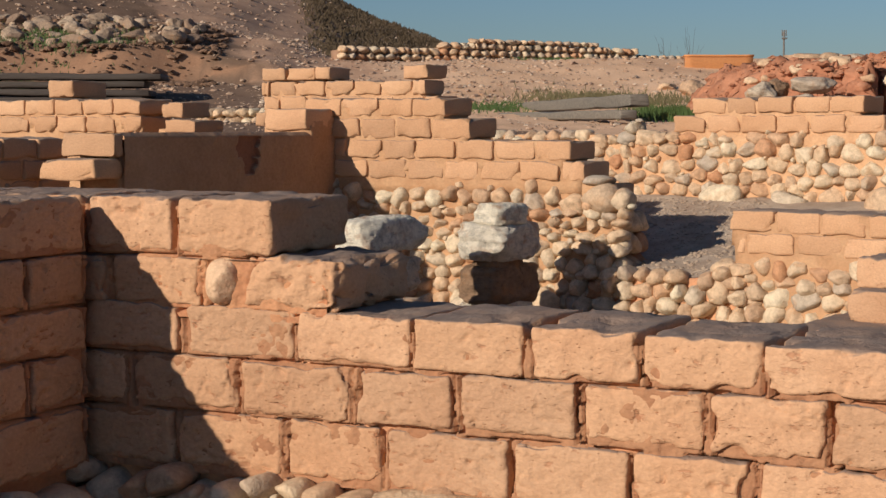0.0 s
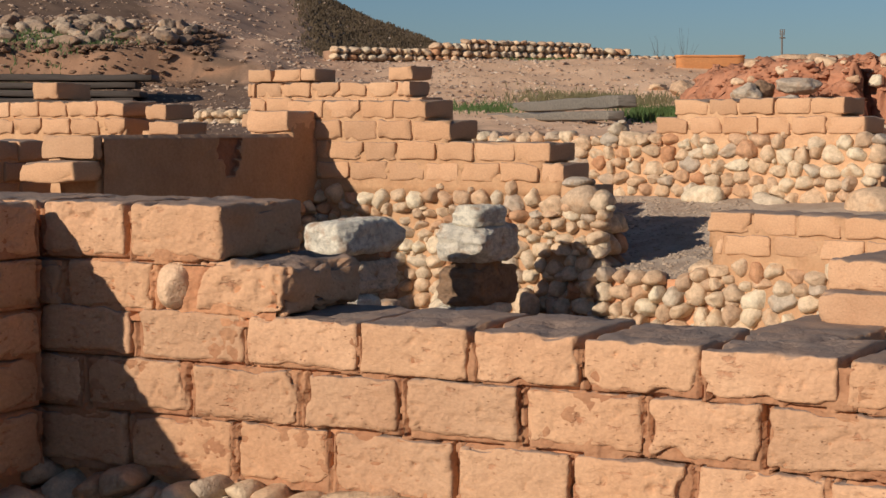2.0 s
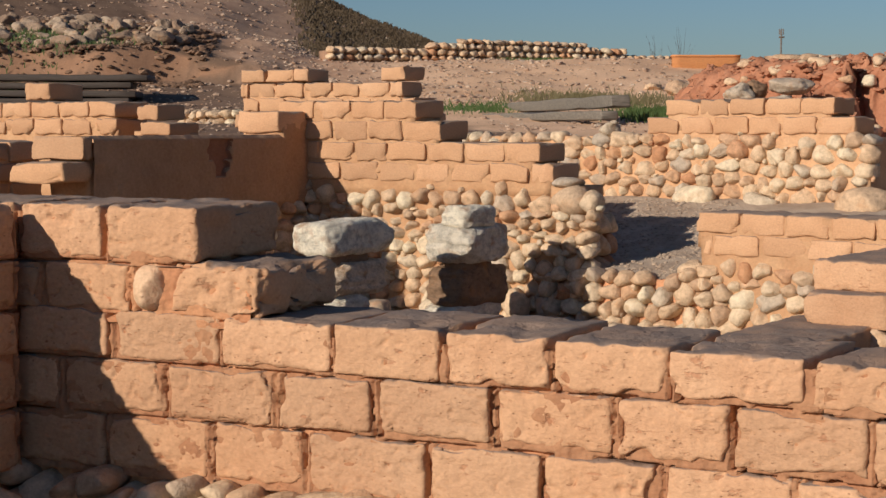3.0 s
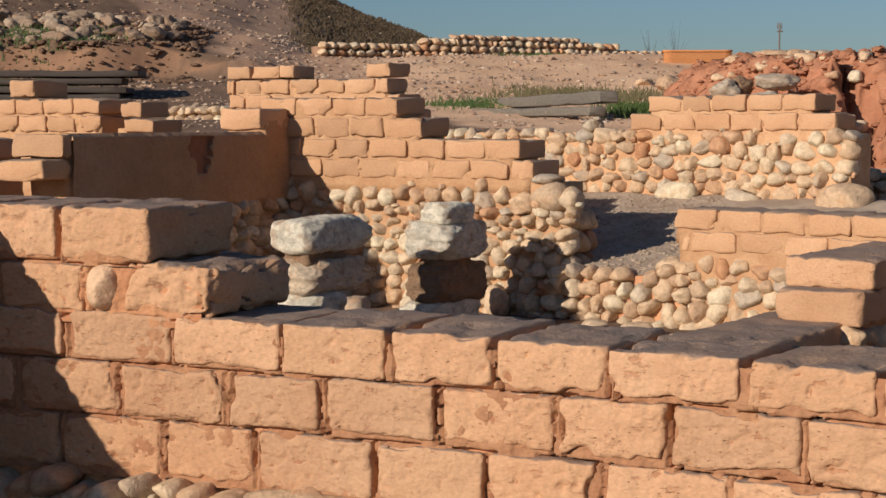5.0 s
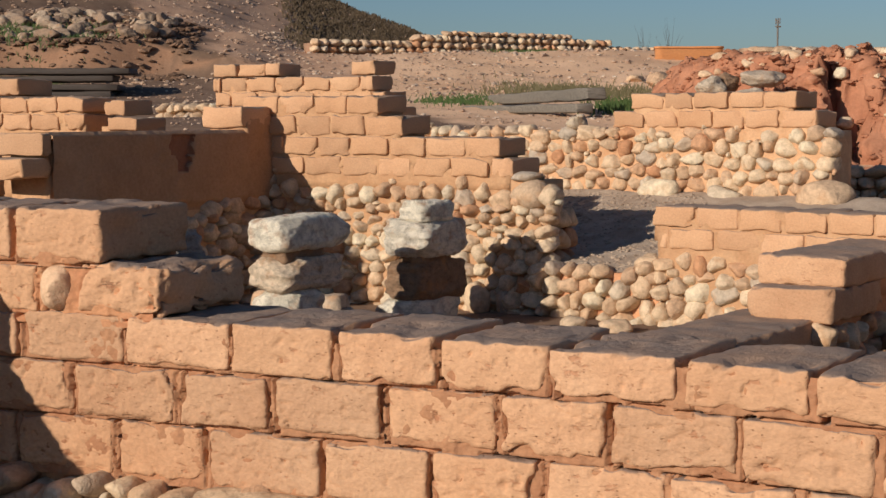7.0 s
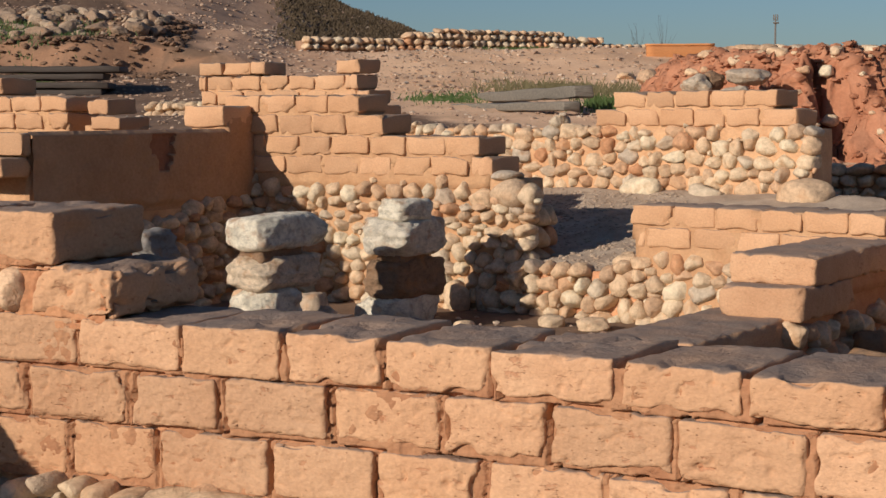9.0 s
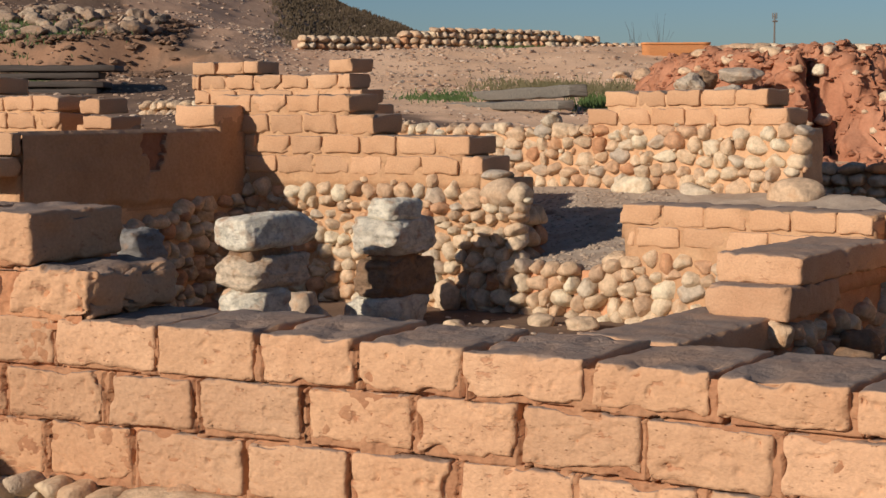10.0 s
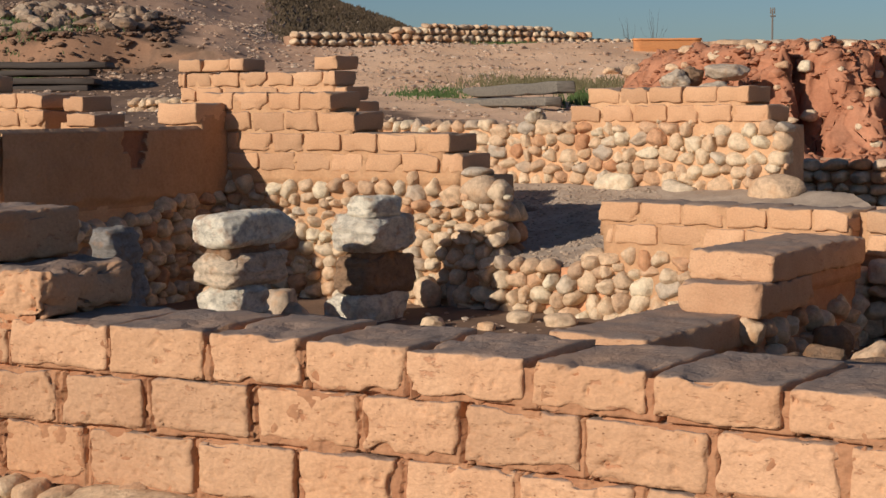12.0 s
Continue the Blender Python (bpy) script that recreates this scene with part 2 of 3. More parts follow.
    faces = [tuple(v.index for v in f.verts) for f in bm.faces]
    bm.free()
    return verts, faces


STONES = [mesh_from("stone_shape", *boulder_data(i + 1, 3, 0.45 + 0.02 * i, 0.16, 8, 0.70, 0.95)) for i in range(20)]
ROCKS = [mesh_from("rock_shape", *boulder_data(i + 41, 4, 0.75, 0.22, 12, 0.66, 0.92)) for i in range(8)]
for s in STONES:
    s.materials.append(COBBLE)
BRICKS = [worn_block("brick_shape", 0.40, 0.52, 0.175, 0.024, (6, 4, 3), 0.012, 0.03, i + 20) for i in range(12)]
for s in BRICKS:
    s.materials.append(ADOBE_FAR)


def wall_base(name, x, y, angle, label, category="wall"):
    w = new(name)
    w.empty_display_size = 0.2
    w.matrix_basis = pose(x, y, 0, 0, 0, angle)
    tagged(w, label, category, kind="structure")
    return w


def core(parent, boxes, material, name="mortar_core", rough=0.012, step=0.08):
    """Rough mortar boxes (x0, x1, y0, y1, z0, z1) as one part."""
    vs, fs = [], []
    for x0, x1, y0, y1, z0, z1 in boxes:
        axes = [np.linspace(a, b, max(2, min(60, int((b - a) / step) + 2))) for a, b in ((x0, x1), (y0, y1), (z0, z1))]
        v, f = box_grid(*axes)
        base = len(vs)
        for q in v:
            q = Vector(q)
            vs.append(q + noise.noise_vector(q * 6.0) * rough + noise.noise_vector(q * 19.0) * rough * 0.6)
        fs += [tuple(i + base for i in g) for g in f]
    return part(name, mesh_from(name, vs, fs), material, parent)


def adobe_block(l, d, h, seed, worn=1.0):
    """A hand-made adobe brick: wandering worn edges, horizontal tears and pits in its near face."""
    step = 0.0085
    xs = np.linspace(-l / 2, l / 2, max(6, int(l / step)))
    zs = np.linspace(-h / 2, h / 2, max(6, int(h / step)))
    ys = [-d / 2, -d / 2 + 0.007, -d / 2 + 0.015, -d / 2 + 0.025, -d / 2 + 0.04] + list(np.linspace(-d / 2 + 0.07, d / 2 - 0.03, 12)) + [d / 2]
    verts, faces = box_grid(xs, ys, zs)
    off = Vector((seed * 3.7, seed * 1.9, seed * 5.3))
    out = []
    for v in verts:
        p = Vector(v)
        q = p + off
        low = noise.noise(q * 6.0)
        mid = noise.noise(q * 17.0)
        r = max(0.006, 0.017 + 0.013 * low + 0.010 * mid) * worn
        inner = Vector((max(-l / 2 + r, min(l / 2 - r, p.x)), max(-d / 2 + r, min(d / 2 - r, p.y)), max(-h / 2 + r, min(h / 2 - r, p.z))))
        side_off = p - inner
        if side_off.length > r:
            p = inner + side_off.normalized() * r
        near_edge = min(l / 2 - abs(v[0]), h / 2 - abs(v[2]))
        # broken corners and edges
        bite = max(0.0, noise.noise(q * 10.0 + Vector((9, 4, 1))) - 0.12) * 0.042 * worn * max(0.0, 1 - near_edge / 0.035)
        p.x -= math.copysign(bite, p.x) if l / 2 - abs(v[0]) < 0.035 else 0
        p.z -= math.copysign(bite, p.z) if h / 2 - abs(v[2]) < 0.035 else 0
        if v[1] < -d / 2 + 0.02:
            tear = abs(noise.noise(Vector((q.x * 8.0, seed, q.z * 26.0))))
            gate = noise.noise(Vector((q.x * 5.0, seed + 3.0, q.z * 9.0)))
            deep = 0.013 * worn * max(0.0, 1 - tear / 0.09) * max(0.0, min(1.0, gate * 4.0))
            pit = max(0.0, noise.noise(q * 31.0) - 0.42) * 0.05
            p.y += deep + pit + bite * 0.7
        p += noise.noise_vector(q * 4.0) * 0.007 + noise.noise_vector(q * 13.0) * 0.0065 * worn + noise.noise_vector(q * 36.0) * 0.003 * worn
        out.append(p)
    return mesh_from("brick_near", out, faces)


def course(parent, joints, z0, z1, y=0.0, depth=0.53, gap=0.018, fine=False, rise=0.0, worn=1.0, bow=0.0):
    """A row of bricks between the joints, as parts; far rows share their shapes."""
    for a, b in zip(joints, joints[1:]):
        l, h = b - a - gap, z1 - z0 - 0.012
        if l < 0.05:
            continue
        off = rng.uniform(-0.012, 0.012)
        c = (0.5 * (a + b) + rng.uniform(-0.005, 0.005), y + depth / 2 + off, 0.5 * (z0 + z1) + rng.uniform(-0.004, 0.004))
        turn = pose(*c, rng.uniform(-1, 1), rng.uniform(-0.8, 0.8), rng.uniform(-1.2, 1.2))
        if fine:
            lift = rise * (1 - 1.4 * smooth(0.0, 2.2, 0.5 * (a + b)))
            h += lift - 0.007
            l -= 0.014
            c = (c[0] - 0.004, y + depth / 2 + off * 0.5 + bow * max(0.0, 0.5 * (a + b) - 0.5) ** 2, c[2] + lift / 2)
            turn = pose(*c, rng.uniform(-0.5, 0.5), rng.uniform(-0.5, 0.5), rng.uniform(-0.6, 0.6) + math.degrees(2 * bow * max(0.0, 0.5 * (a + b) - 0.5)))
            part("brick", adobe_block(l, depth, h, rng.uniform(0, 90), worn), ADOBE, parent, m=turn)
        else:
            flip = rng.choice((0, 180))
            me = rng.choice(BRICKS)
            s = Matrix.Diagonal((l / 0.40, depth / 0.52, h / 0.175, 1))
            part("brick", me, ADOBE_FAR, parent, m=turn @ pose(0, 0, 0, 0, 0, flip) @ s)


def run(a, b, phase, pitch=0.415):
    """Joints from a to b, one of them at phase."""
    k = math.ceil((a - phase) / pitch + 0.25)
    js = [a]
    while phase + k * pitch < b - 0.1:
        js.append(phase + k * pitch + rng.uniform(-0.02, 0.02))
        k += 1
    return js + [b]


def stone(parent, x, y, z, w, d, h, turn=0.0, name="stone", shape=None, material=COBBLE):
    me = shape or rng.choice(STONES)
    m = pose(x, y, z, rng.uniform(-10, 10), turn, rng.choice((0, 180)) + rng.uniform(-12, 12)) @ Matrix.Diagonal((w / 2, d / 2, h / 2, 1))
    return part(name, me, material, parent, m=m)


def stonework(parent, a, b, z0, top, size=(0.15, 0.32), tall=(0.12, 0.2), y=0.0, depth=0.26):
    """Rubble masonry over the face from a to b, up to top(x)."""
    z = z0
    while True:
        h = rng.uniform(*tall)
        x, any_put = a + rng.uniform(-0.1, 0.05), False
        while x < b:
            hh = h * rng.uniform(0.8, 1.25)
            w = min(rng.uniform(*size), hh * rng.uniform(1.15, 2.2))
            zc = z + h / 2 + rng.uniform(-0.04, 0.04)
            if x + w / 2 < b + 0.05 and zc + hh * 0.35 < top(x + w / 2):
                stone(parent, x + w / 2, y + rng.uniform(0.05, 0.09), zc, w * 1.06, depth, hh * 1.06, rng.uniform(-18, 18))
                if rng.random() < 0.25:
                    stone(parent, x + w, y + 0.03, zc + rng.choice((-0.5, 0.5)) * h, rng.uniform(0.05, 0.1), 0.12, rng.uniform(0.04, 0.08))
                any_put = True
            x += w * rng.uniform(0.93, 1.05)
        z += h * 0.93
        if not any_put:
            break


# ---- ground ----
LEVELS = [(-3000, 0.45), (4.5, 0.45), (6.5, 0.27), (16.2, 0.27), (17.0, 1.05), (18.6, 1.2), (20.5, 1.75), (24, 2.0), (31, 2.28), (34, 2.55), (37.7, 3.06), (41, 3.7), (46, 3.92), (60, 4.3), (110, 4.4), (3000, 4.4)]


def ground_z(x, y):
    z = float(np.interp(y, [q[0] for q in LEVELS], [q[1] for q in LEVELS]))
    far = smooth(19, 26, y)
    # the lower trench beside the red mound
    z -= 0.5 * smooth(4.2, 5.5, x) * smooth(17, 18.5, y) * (1 - smooth(23, 27, y))
    # the hill
    p = Vector((x + 17, y - 64))
    e1, e2 = p.dot(Vector((0.6, 0.8))), p.dot(Vector((0.8, -0.6)))
    r = math.hypot(e1 / (17.0 if e1 > 0 else 30.0), e2 / 19.0)
    rise = 6.4 * max(0.0, 1 - r) + 0.5 * smooth(1.25, 0.8, r)
    # its steep flank on the side turned from the sun
    flank = 5.18 - 0.58 * (x + 1.55) + 0.11 * (y - 52.2) - z
    z += max(0.0, min(rise, flank)) if y > 43.5 else rise
    # the scarp and the shelf of rubble above it
    line = 37.5 + 0.12 * (x + 6) + 0.5 * noise.noise(Vector((x * 0.6, 3.1, 0)))
    z += (0.5 + 0.35 * smooth(-4.5, -6.5, x)) * smooth(line, line + 0.4, y) * smooth(-2.6, -4.6, x) * (1 - smooth(44, 56, y) * 0.6)
    q = Vector((x, y, 0))
    z += far * (0.10 * noise.noise(q * 0.35) + 0.06 * noise.noise(q * 1.1) + 0.03 * noise.noise(q * 3.2))
    return z + 0.012 * noise.noise(q * 4.0)


def axis(stops):
    out = []
    for a, b, step in stops:
        out += list(np.arange(a, b, step))
    return out


xs = [-3000, -900, -300, -120, -60, -40] + axis([(-30, -14, 1.0), (-14, 12, 0.22), (12, 30, 1.0)]) + [30, 45, 70, 130, 300, 900, 3000]
ys = [-3000, -600, -100, -30] + axis([(-10, 4, 1.0), (4, 20, 0.25), (20, 48, 0.22), (48, 80, 0.7), (80, 120, 4)]) + [120, 200, 400, 1000, 3000]
gv = [(x, y, ground_z(x, y)) for y in ys for x in xs]
nx = len(xs)
gf = [(j * nx + i, j * nx + i + 1, (j + 1) * nx + i + 1, (j + 1) * nx + i) for j in range(len(ys) - 1) for i in range(nx - 1)]
tagged(part("ground", mesh_from("ground", gv, gf), SOIL), "dry stony brown soil of the dig and the hill behind", "ground", kind="structure")

# ---- front wall ----
def mortar_face(parent, u0, u1, z0, z1, rows, lines, step=0.0065, bow=0.0):
    """Smeared mortar between the bricks, almost flush, with open cracks beside the joints."""
    us, zs = np.arange(u0, u1, step), np.arange(z0, z1, step)
    v, f = [], []
    for z in zs:
        js = next((r[0] for r in rows if r[1] <= z < r[2]), [])
        for u in us:
            q = Vector((u, 0, z))
            y = 0.0135 + 0.011 * noise.noise(q * 5.0) + 0.009 * noise.noise(q * 18.0) + 0.0045 * noise.noise(q * 55.0) + bow * max(0.0, u - 0.5) ** 2
            for jn in js:
                if abs(u - jn) < 0.04:
                    side = 0.012 * (1 if noise.noise(Vector((jn * 7.3, 1.0, 0))) > -0.1 else -1)
                    off = side * 1.2 + 0.012 * noise.noise(Vector((jn * 5.0, z * 16.0, 0)))
                    wide = 0.009 + 0.010 * noise.noise(Vector((jn * 3.0, z * 9.0, 4.0)))
                    if abs(u - jn - off) < wide:
                        y += 0.07
                    elif abs(u - jn + off) < wide * 0.5:
                        y += 0.03
            for zl in lines:
                if abs(z - zl) < 0.025:
                    off = -0.006 + 0.012 * noise.noise(Vector((u * 4.0, zl * 9.0, 2.0)))
                    if abs(z - zl - off) < 0.0035 + 0.005 * noise.noise(Vector((u * 6.0, zl * 5.0, 7.0))):
                        y += 0.05
            v.append((u, y, z))
    n = len(us)
    for k in range(len(zs) - 1):
        for i in range(n - 1):
            f.append((k * n + i, k * n + i + 1, (k + 1) * n + i + 1, (k + 1) * n + i))
    return part("joint_mortar", mesh_from("joint_mortar", v, f), MUD, parent, "smeared reddish mud mortar with open cracks")


front = wall_base("wall_front", 0, 5.235, -25.9, "long ochre adobe brick wall stepping down, dark weathered tops", "brick wall")
K = 1 / math.cos(radians(25.9))
FRONT_ROWS = [  # joints in metres across, bottom and top
    ([-2.6, -2.2, -1.78, -1.36, -0.94, -0.535, -0.19, 0.22, 0.585, 0.942, 1.319, 1.69, 2.06, 2.45, 2.83], 0.81, 1.02),
    ([-2.4, -1.95, -1.53, -1.117, -0.699, -0.295, 0.044, 0.425, 0.795, 1.139, 1.519, 1.903, 2.261, 2.64], 1.02, 1.215),
    ([-2.6, -2.15, -1.72, -1.3, -0.92, -0.50, -0.10, 0.265, 0.607, 0.959, 1.355, 1.721, 2.098, 2.47, 2.84], 1.215, 1.372),
    ([-2.5, -2.05, -1.62, -1.19, -0.83], 1.378, 1.565),
    ([-0.70, -0.34], 1.378, 1.572),
    ([-2.3, -1.88, -1.46, -1.285, -0.933, -0.565], 1.565, 1.772),
]
BOW = -0.042  # the long wall bends slightly forward at its low end
for i, (js, z0, z1) in enumerate(FRONT_ROWS):
    course(front, [j * K for j in js], z0, z1, depth=0.55, gap=0.010 if i == 2 else 0.018, fine=True, bow=BOW, rise=0.024 if i == 2 else 0.0, worn=2.2 if i == 4 else 0.75 if i == 2 else 1.0)
scaled = [([j * K for j in js], z0, z1) for js, z0, z1 in FRONT_ROWS]
mortar_face(front, -2.0, 3.05, 0.80, 1.345, scaled[:3], (1.02, 1.215), bow=BOW)
mortar_face(front, -2.0, -0.44, 1.345, 1.55, scaled[3:5], (1.378,), bow=BOW)
mortar_face(front, -2.0, -0.68, 1.55, 1.735, scaled[5:], (1.565,), bow=BOW)
core(front, [(-2.9, 3.1, 0.05, 0.53, 0.3, 1.335), (-2.75, -0.45, 0.05, 0.53, 1.3, 1.53), (-2.6, -0.70, 0.05, 0.53, 1.5, 1.72)], MUD)
upright = mesh_from("upright_cobble", *boulder_data(207, 4, 0.35, 0.05, 3, 0.85, 0.95))
part("cobble", upright, PALE, front, "upright pale cobble set in the wall", m=pose(-0.765 * K, 0.05, 1.475, 0, 3, 0) @ Matrix.Diagonal((0.062, 0.1, 0.086, 1)))
stonework(front, -2.9, 3.0, 0.30, lambda x: 0.82, (0.10, 0.22), (0.085, 0.13), y=-0.08, depth=0.26)
part("foundation_slab", STONES[7], COBBLE, front, "long pale foundation stone", m=pose(0.02, -0.06, 0.76, 0, 1.5, 0) @ Matrix.Diagonal((0.31, 0.13, 0.07, 1)))

# ---- side wall that meets it ----
side = wall_base("wall_side", -1.25, 5.80, 59.4, "shaded adobe side wall on a cobble footing", "brick wall")
z_rows = [(0.80, 1.02), (1.02, 1.215), (1.215, 1.385), (1.385, 1.565), (1.565, 1.772)]
SIDE_END = (-3.2, -3.2, -3.0, -2.6, -0.90)  # the wall steps down away from the corner
side_rows = []
for i, (z0, z1) in enumerate(z_rows):
    side_rows.append((run(SIDE_END[i], -0.02, -0.12 - 0.2 * (i % 2)), z0, z1))
    course(side, side_rows[-1][0], z0, z1, fine=True)
mortar_face(side, -1.48, -0.01, 0.80, 1.54, side_rows, (1.02, 1.215, 1.385))
mortar_face(side, -0.87, -0.01, 1.54, 1.74, side_rows, (1.565,))
core(side, [(-3.15, -0.05, 0.05, 0.5, 0.3, 1.19), (-2.95, -0.05, 0.05, 0.5, 1.1, 1.35), (-2.55, -0.05, 0.05, 0.5, 1.3, 1.53), (-0.86, -0.05, 0.05, 0.5, 1.5, 1.74)], MUD)
stonework(side, -3.2, -0.1, 0.3, lambda x: 0.83, (0.13, 0.28), (0.11, 0.16), y=-0.06, depth=0.26)

# ---- back wall with its brick steps ----
back = wall_base("wall_back", 0, 15.6, -29.7, "stepped ochre adobe bricks above a cobble base", "brick wall")
for a, b, ph, z0, z1 in ((-1.6, 0.04, -0.33, 2.115, 2.3), (-1.5, 0.31, -0.54, 1.905, 2.105), (-1.4, 1.34, 0.13, 1.71, 1.9), (-1.35, 1.49, -0.02, 1.515, 1.705)):
    course(back, run(a, b, ph), z0, z1, depth=0.55)
core(back, [(-1.5, 1.75, 0.03, 0.5, 0.2, 1.5), (-1.5, 1.44, 0.026, 0.5, 1.4, 1.69), (-1.5, 1.28, 0.026, 0.5, 1.6, 1.885), (-1.5, 0.25, 0.026, 0.5, 1.8, 2.09), (-1.5, 0.0, 0.026, 0.5, 2.0, 2.28)], CLAY)
stonework(back, -1.35, 1.82, 0.2, lambda x: 1.53, (0.11, 0.28), (0.10, 0.175), y=0.0)
stone(back, 1.62, 0.12, 1.36, 0.42, 0.42, 0.30, shape=STONES[4])
stone(back, 1.58, 0.10, 1.53, 0.30, 0.30, 0.10)
for z in (0.35, 0.55, 0.75, 0.95, 1.15):
    for y in (0.12, 0.34, 0.5):
        stone(back, 1.78, y, z, 0.22, 0.24, 0.2)

# ---- plastered cross wall ----
cross = wall_base("wall_plastered", -1.07, 16.22, 60.0, "shaded mud-plastered wall with a chipped patch", "wall")
def plaster_face():
    """Mud render over the wall, uneven, with a broken place where the red core shows."""
    us, zs = np.linspace(-3.12, 0.04, 250), np.linspace(1.22, 1.97, 64)
    v, f, idx = [], [], []
    broken = lambda u, z: (abs(u + 1.40 + 0.05 * noise.noise(Vector((u * 9, z * 9, 0))) + 0.05 * noise.noise(Vector((1.0, z * 14, 0)))) < (0.17 if z > 1.74 else 0.09 if z > 1.58 else 0.0)
                           and z < 1.93)
    for z in zs:
        for u in us:
            q = Vector((u, 0.3, z))
            y = 0.018 * noise.noise(q * 3.0) + 0.010 * noise.noise(q * 9.0) + 0.005 * noise.noise(q * 25.0)
            y += 0.035 if broken(u, z) else 0.0
            y += 0.05 * smooth(1.33 + 0.06 * noise.noise(q * 4.0), 1.24, z) + 0.05 * smooth(1.93, 1.97, z)
            v.append((u, y, z))
    n = len(us)
    for j in range(len(zs) - 1):
        for i in range(n - 1):
            f.append((j * n + i, j * n + i + 1, (j + 1) * n + i + 1, (j + 1) * n + i))
            idx.append(1 if broken(us[i], zs[j]) else 0)
    top = len(v)
    v += [(u, 0.55, 1.96 + 0.01 * noise.noise(Vector((u * 5, 1, 0)))) for u in us]
    last = (len(zs) - 1) * n
    for i in range(n - 1):
        f.append((last + i, last + i + 1, top + i + 1, top + i))
        idx.append(0)
    me = mesh_from("plaster_face", v, f)
    me.materials.append(PLASTER)
    me.materials.append(BROKEN)
    me.polygons.foreach_set("material_index", idx)
    return me


part("plaster_face", plaster_face(), PLASTER, cross, "smooth reddish mud render with a fallen patch")
corner = worn_block("corner_render", 0.48, 0.46, 0.90, 0.07, (8, 8, 16), 0.020, 0.03, 5.0)
part("corner_render", corner, PLASTER, cross, "rounded lump of mud render closing the corner", m=pose(-0.20, 0.225, 1.70))
core(cross, [(-3.1, -0.02, 0.06, 0.5, 0.2, 1.9)], CLAY)
stonework(cross, -3.1, -0.05, 0.2, lambda x: 1.24 + 0.12 * smooth(-1.6, -0.6, x), (0.14, 0.3), (0.11, 0.18))
course(cross, [-3.25, -3.1], 1.765, 1.965, y=0.01, depth=0.58)
course(cross, [-3.48, -3.1], 1.575, 1.76, y=0.01, depth=0.60)
course(cross, [-0.5, 0.0], 1.98, 2.2, y=0.0, depth=0.5)

annex = wall_base("wall_annex", -3.3, 14.6, 60.0, "shaded stub of an adobe wall", "brick wall")
for i, (z0, z1) in enumerate(((1.0, 1.19), (1.19, 1.38), (1.38, 1.56), (1.56, 1.74), (1.74, 1.93))):
    course(annex, run(-3.0, 0.0, -0.2 * (i % 2)), z0, z1, depth=0.5)
core(annex, [(-3.0, -0.02, 0.03, 0.48, 0.2, 1.9)], CLAY)

# ---- upper wall further back ----
upper = wall_base("wall_upper", 0, 20.1, -26.6, "ochre adobe wall with a brick post on top", "brick wall")
course(upper, run(-2.63, -1.6, -2.26), 2.615, 2.79, depth=0.55)
course(upper, run(-2.63, -0.23, -0.85), 2.42, 2.61, depth=0.55)
course(upper, run(-2.6, -0.05, -1.1), 2.23, 2.415, depth=0.55)
course(upper, run(-2.75, 0.1, -0.9), 2.03, 2.225, depth=0.55)
course(upper, [-0.56, -0.2], 2.615, 2.8, depth=0.55)
core(upper, [(-2.6, 0.05, 0.03, 0.5, 1.6, 2.2), (-2.6, -0.27, 0.03, 0.5, 2.1, 2.58)], CLAY)

# ---- wall on the far side of the dig ----
west = wall_base("wall_west", -3.2, 17.4, -29.0, "low stepped adobe wall with broken ends", "brick wall")
course(west, [-1.32, -0.93], 2.335, 2.53, depth=0.55)
course(west, run(-3.2, 0.02, -0.39), 2.145, 2.325, depth=0.55)
course(west, run(-3.2, -0.36, -0.78), 1.955, 2.14, depth=0.55)
course(west, [-0.3, 0.02], 1.955, 2.14, depth=0.55)
course(west, [0.25, 0.55], 2.11, 2.28, depth=0.5)
course(west, [0.3, 0.72], 1.95, 2.1, depth=0.5)
core(west, [(-3.2, 0.0, 0.03, 0.5, 1.2, 2.12), (-3.2, -0.05, 0.03, 0.5, 2.0, 2.3), (0.2, 0.7, 0.05, 0.5, 1.3, 2.0)], CLAY)

# ---- stone wall with two brick courses ----
stonew = wall_base("wall_stone", 2.71, 18.09, -39.7, "pale cobble wall bonded in clay, two adobe courses on top", "stone wall")
course(stonew, [0.02, 0.47, 0.84, 1.27, 1.68, 2.07], 2.16, 2.345, depth=0.5)
course(stonew, [-0.21, 0.22, 0.63, 1.07, 1.47, 1.87, 2.29], 1.955, 2.15, depth=0.5)
core(stonew, [(-3.3, 2.45, 0.03, 0.5, 0.9, 1.93), (-0.15, 2.22, 0.03, 0.5, 1.8, 2.12), (0.06, 2.0, 0.03, 0.5, 2.0, 2.3)], CLAY)
stonework(stonew, -3.3, 2.5, 1.0, lambda x: 1.97 if x > -0.3 else 2.06, (0.12, 0.30), (0.11, 0.185))
stone(stonew, 0.45, -0.06, 1.28, 0.5, 0.3, 0.26)
stone(stonew, 1.25, -0.06, 1.22, 0.46, 0.3, 0.26)
stone(stonew, 2.5, -0.15, 1.25, 0.6, 0.5, 0.36)

# ---- right-hand wall and the stepped wall in front of it ----
right = wall_base("wall_right", 2.45, 14.04, -42.0, "low adobe and cobble wall with flat dark top", "brick wall")
course(right, [0.0, 0.45, 0.88, 1.31, 1.71, 2.12, 2.45], 1.125, 1.315, depth=0.5)
course(right, [0.08, 0.18, 0.65, 1.08, 1.5, 1.95, 2.4], 0.935, 1.12, depth=0.5)
course(right, run(2.5, 5.5, 2.9), 1.125, 1.315, y=0.15, depth=0.5)
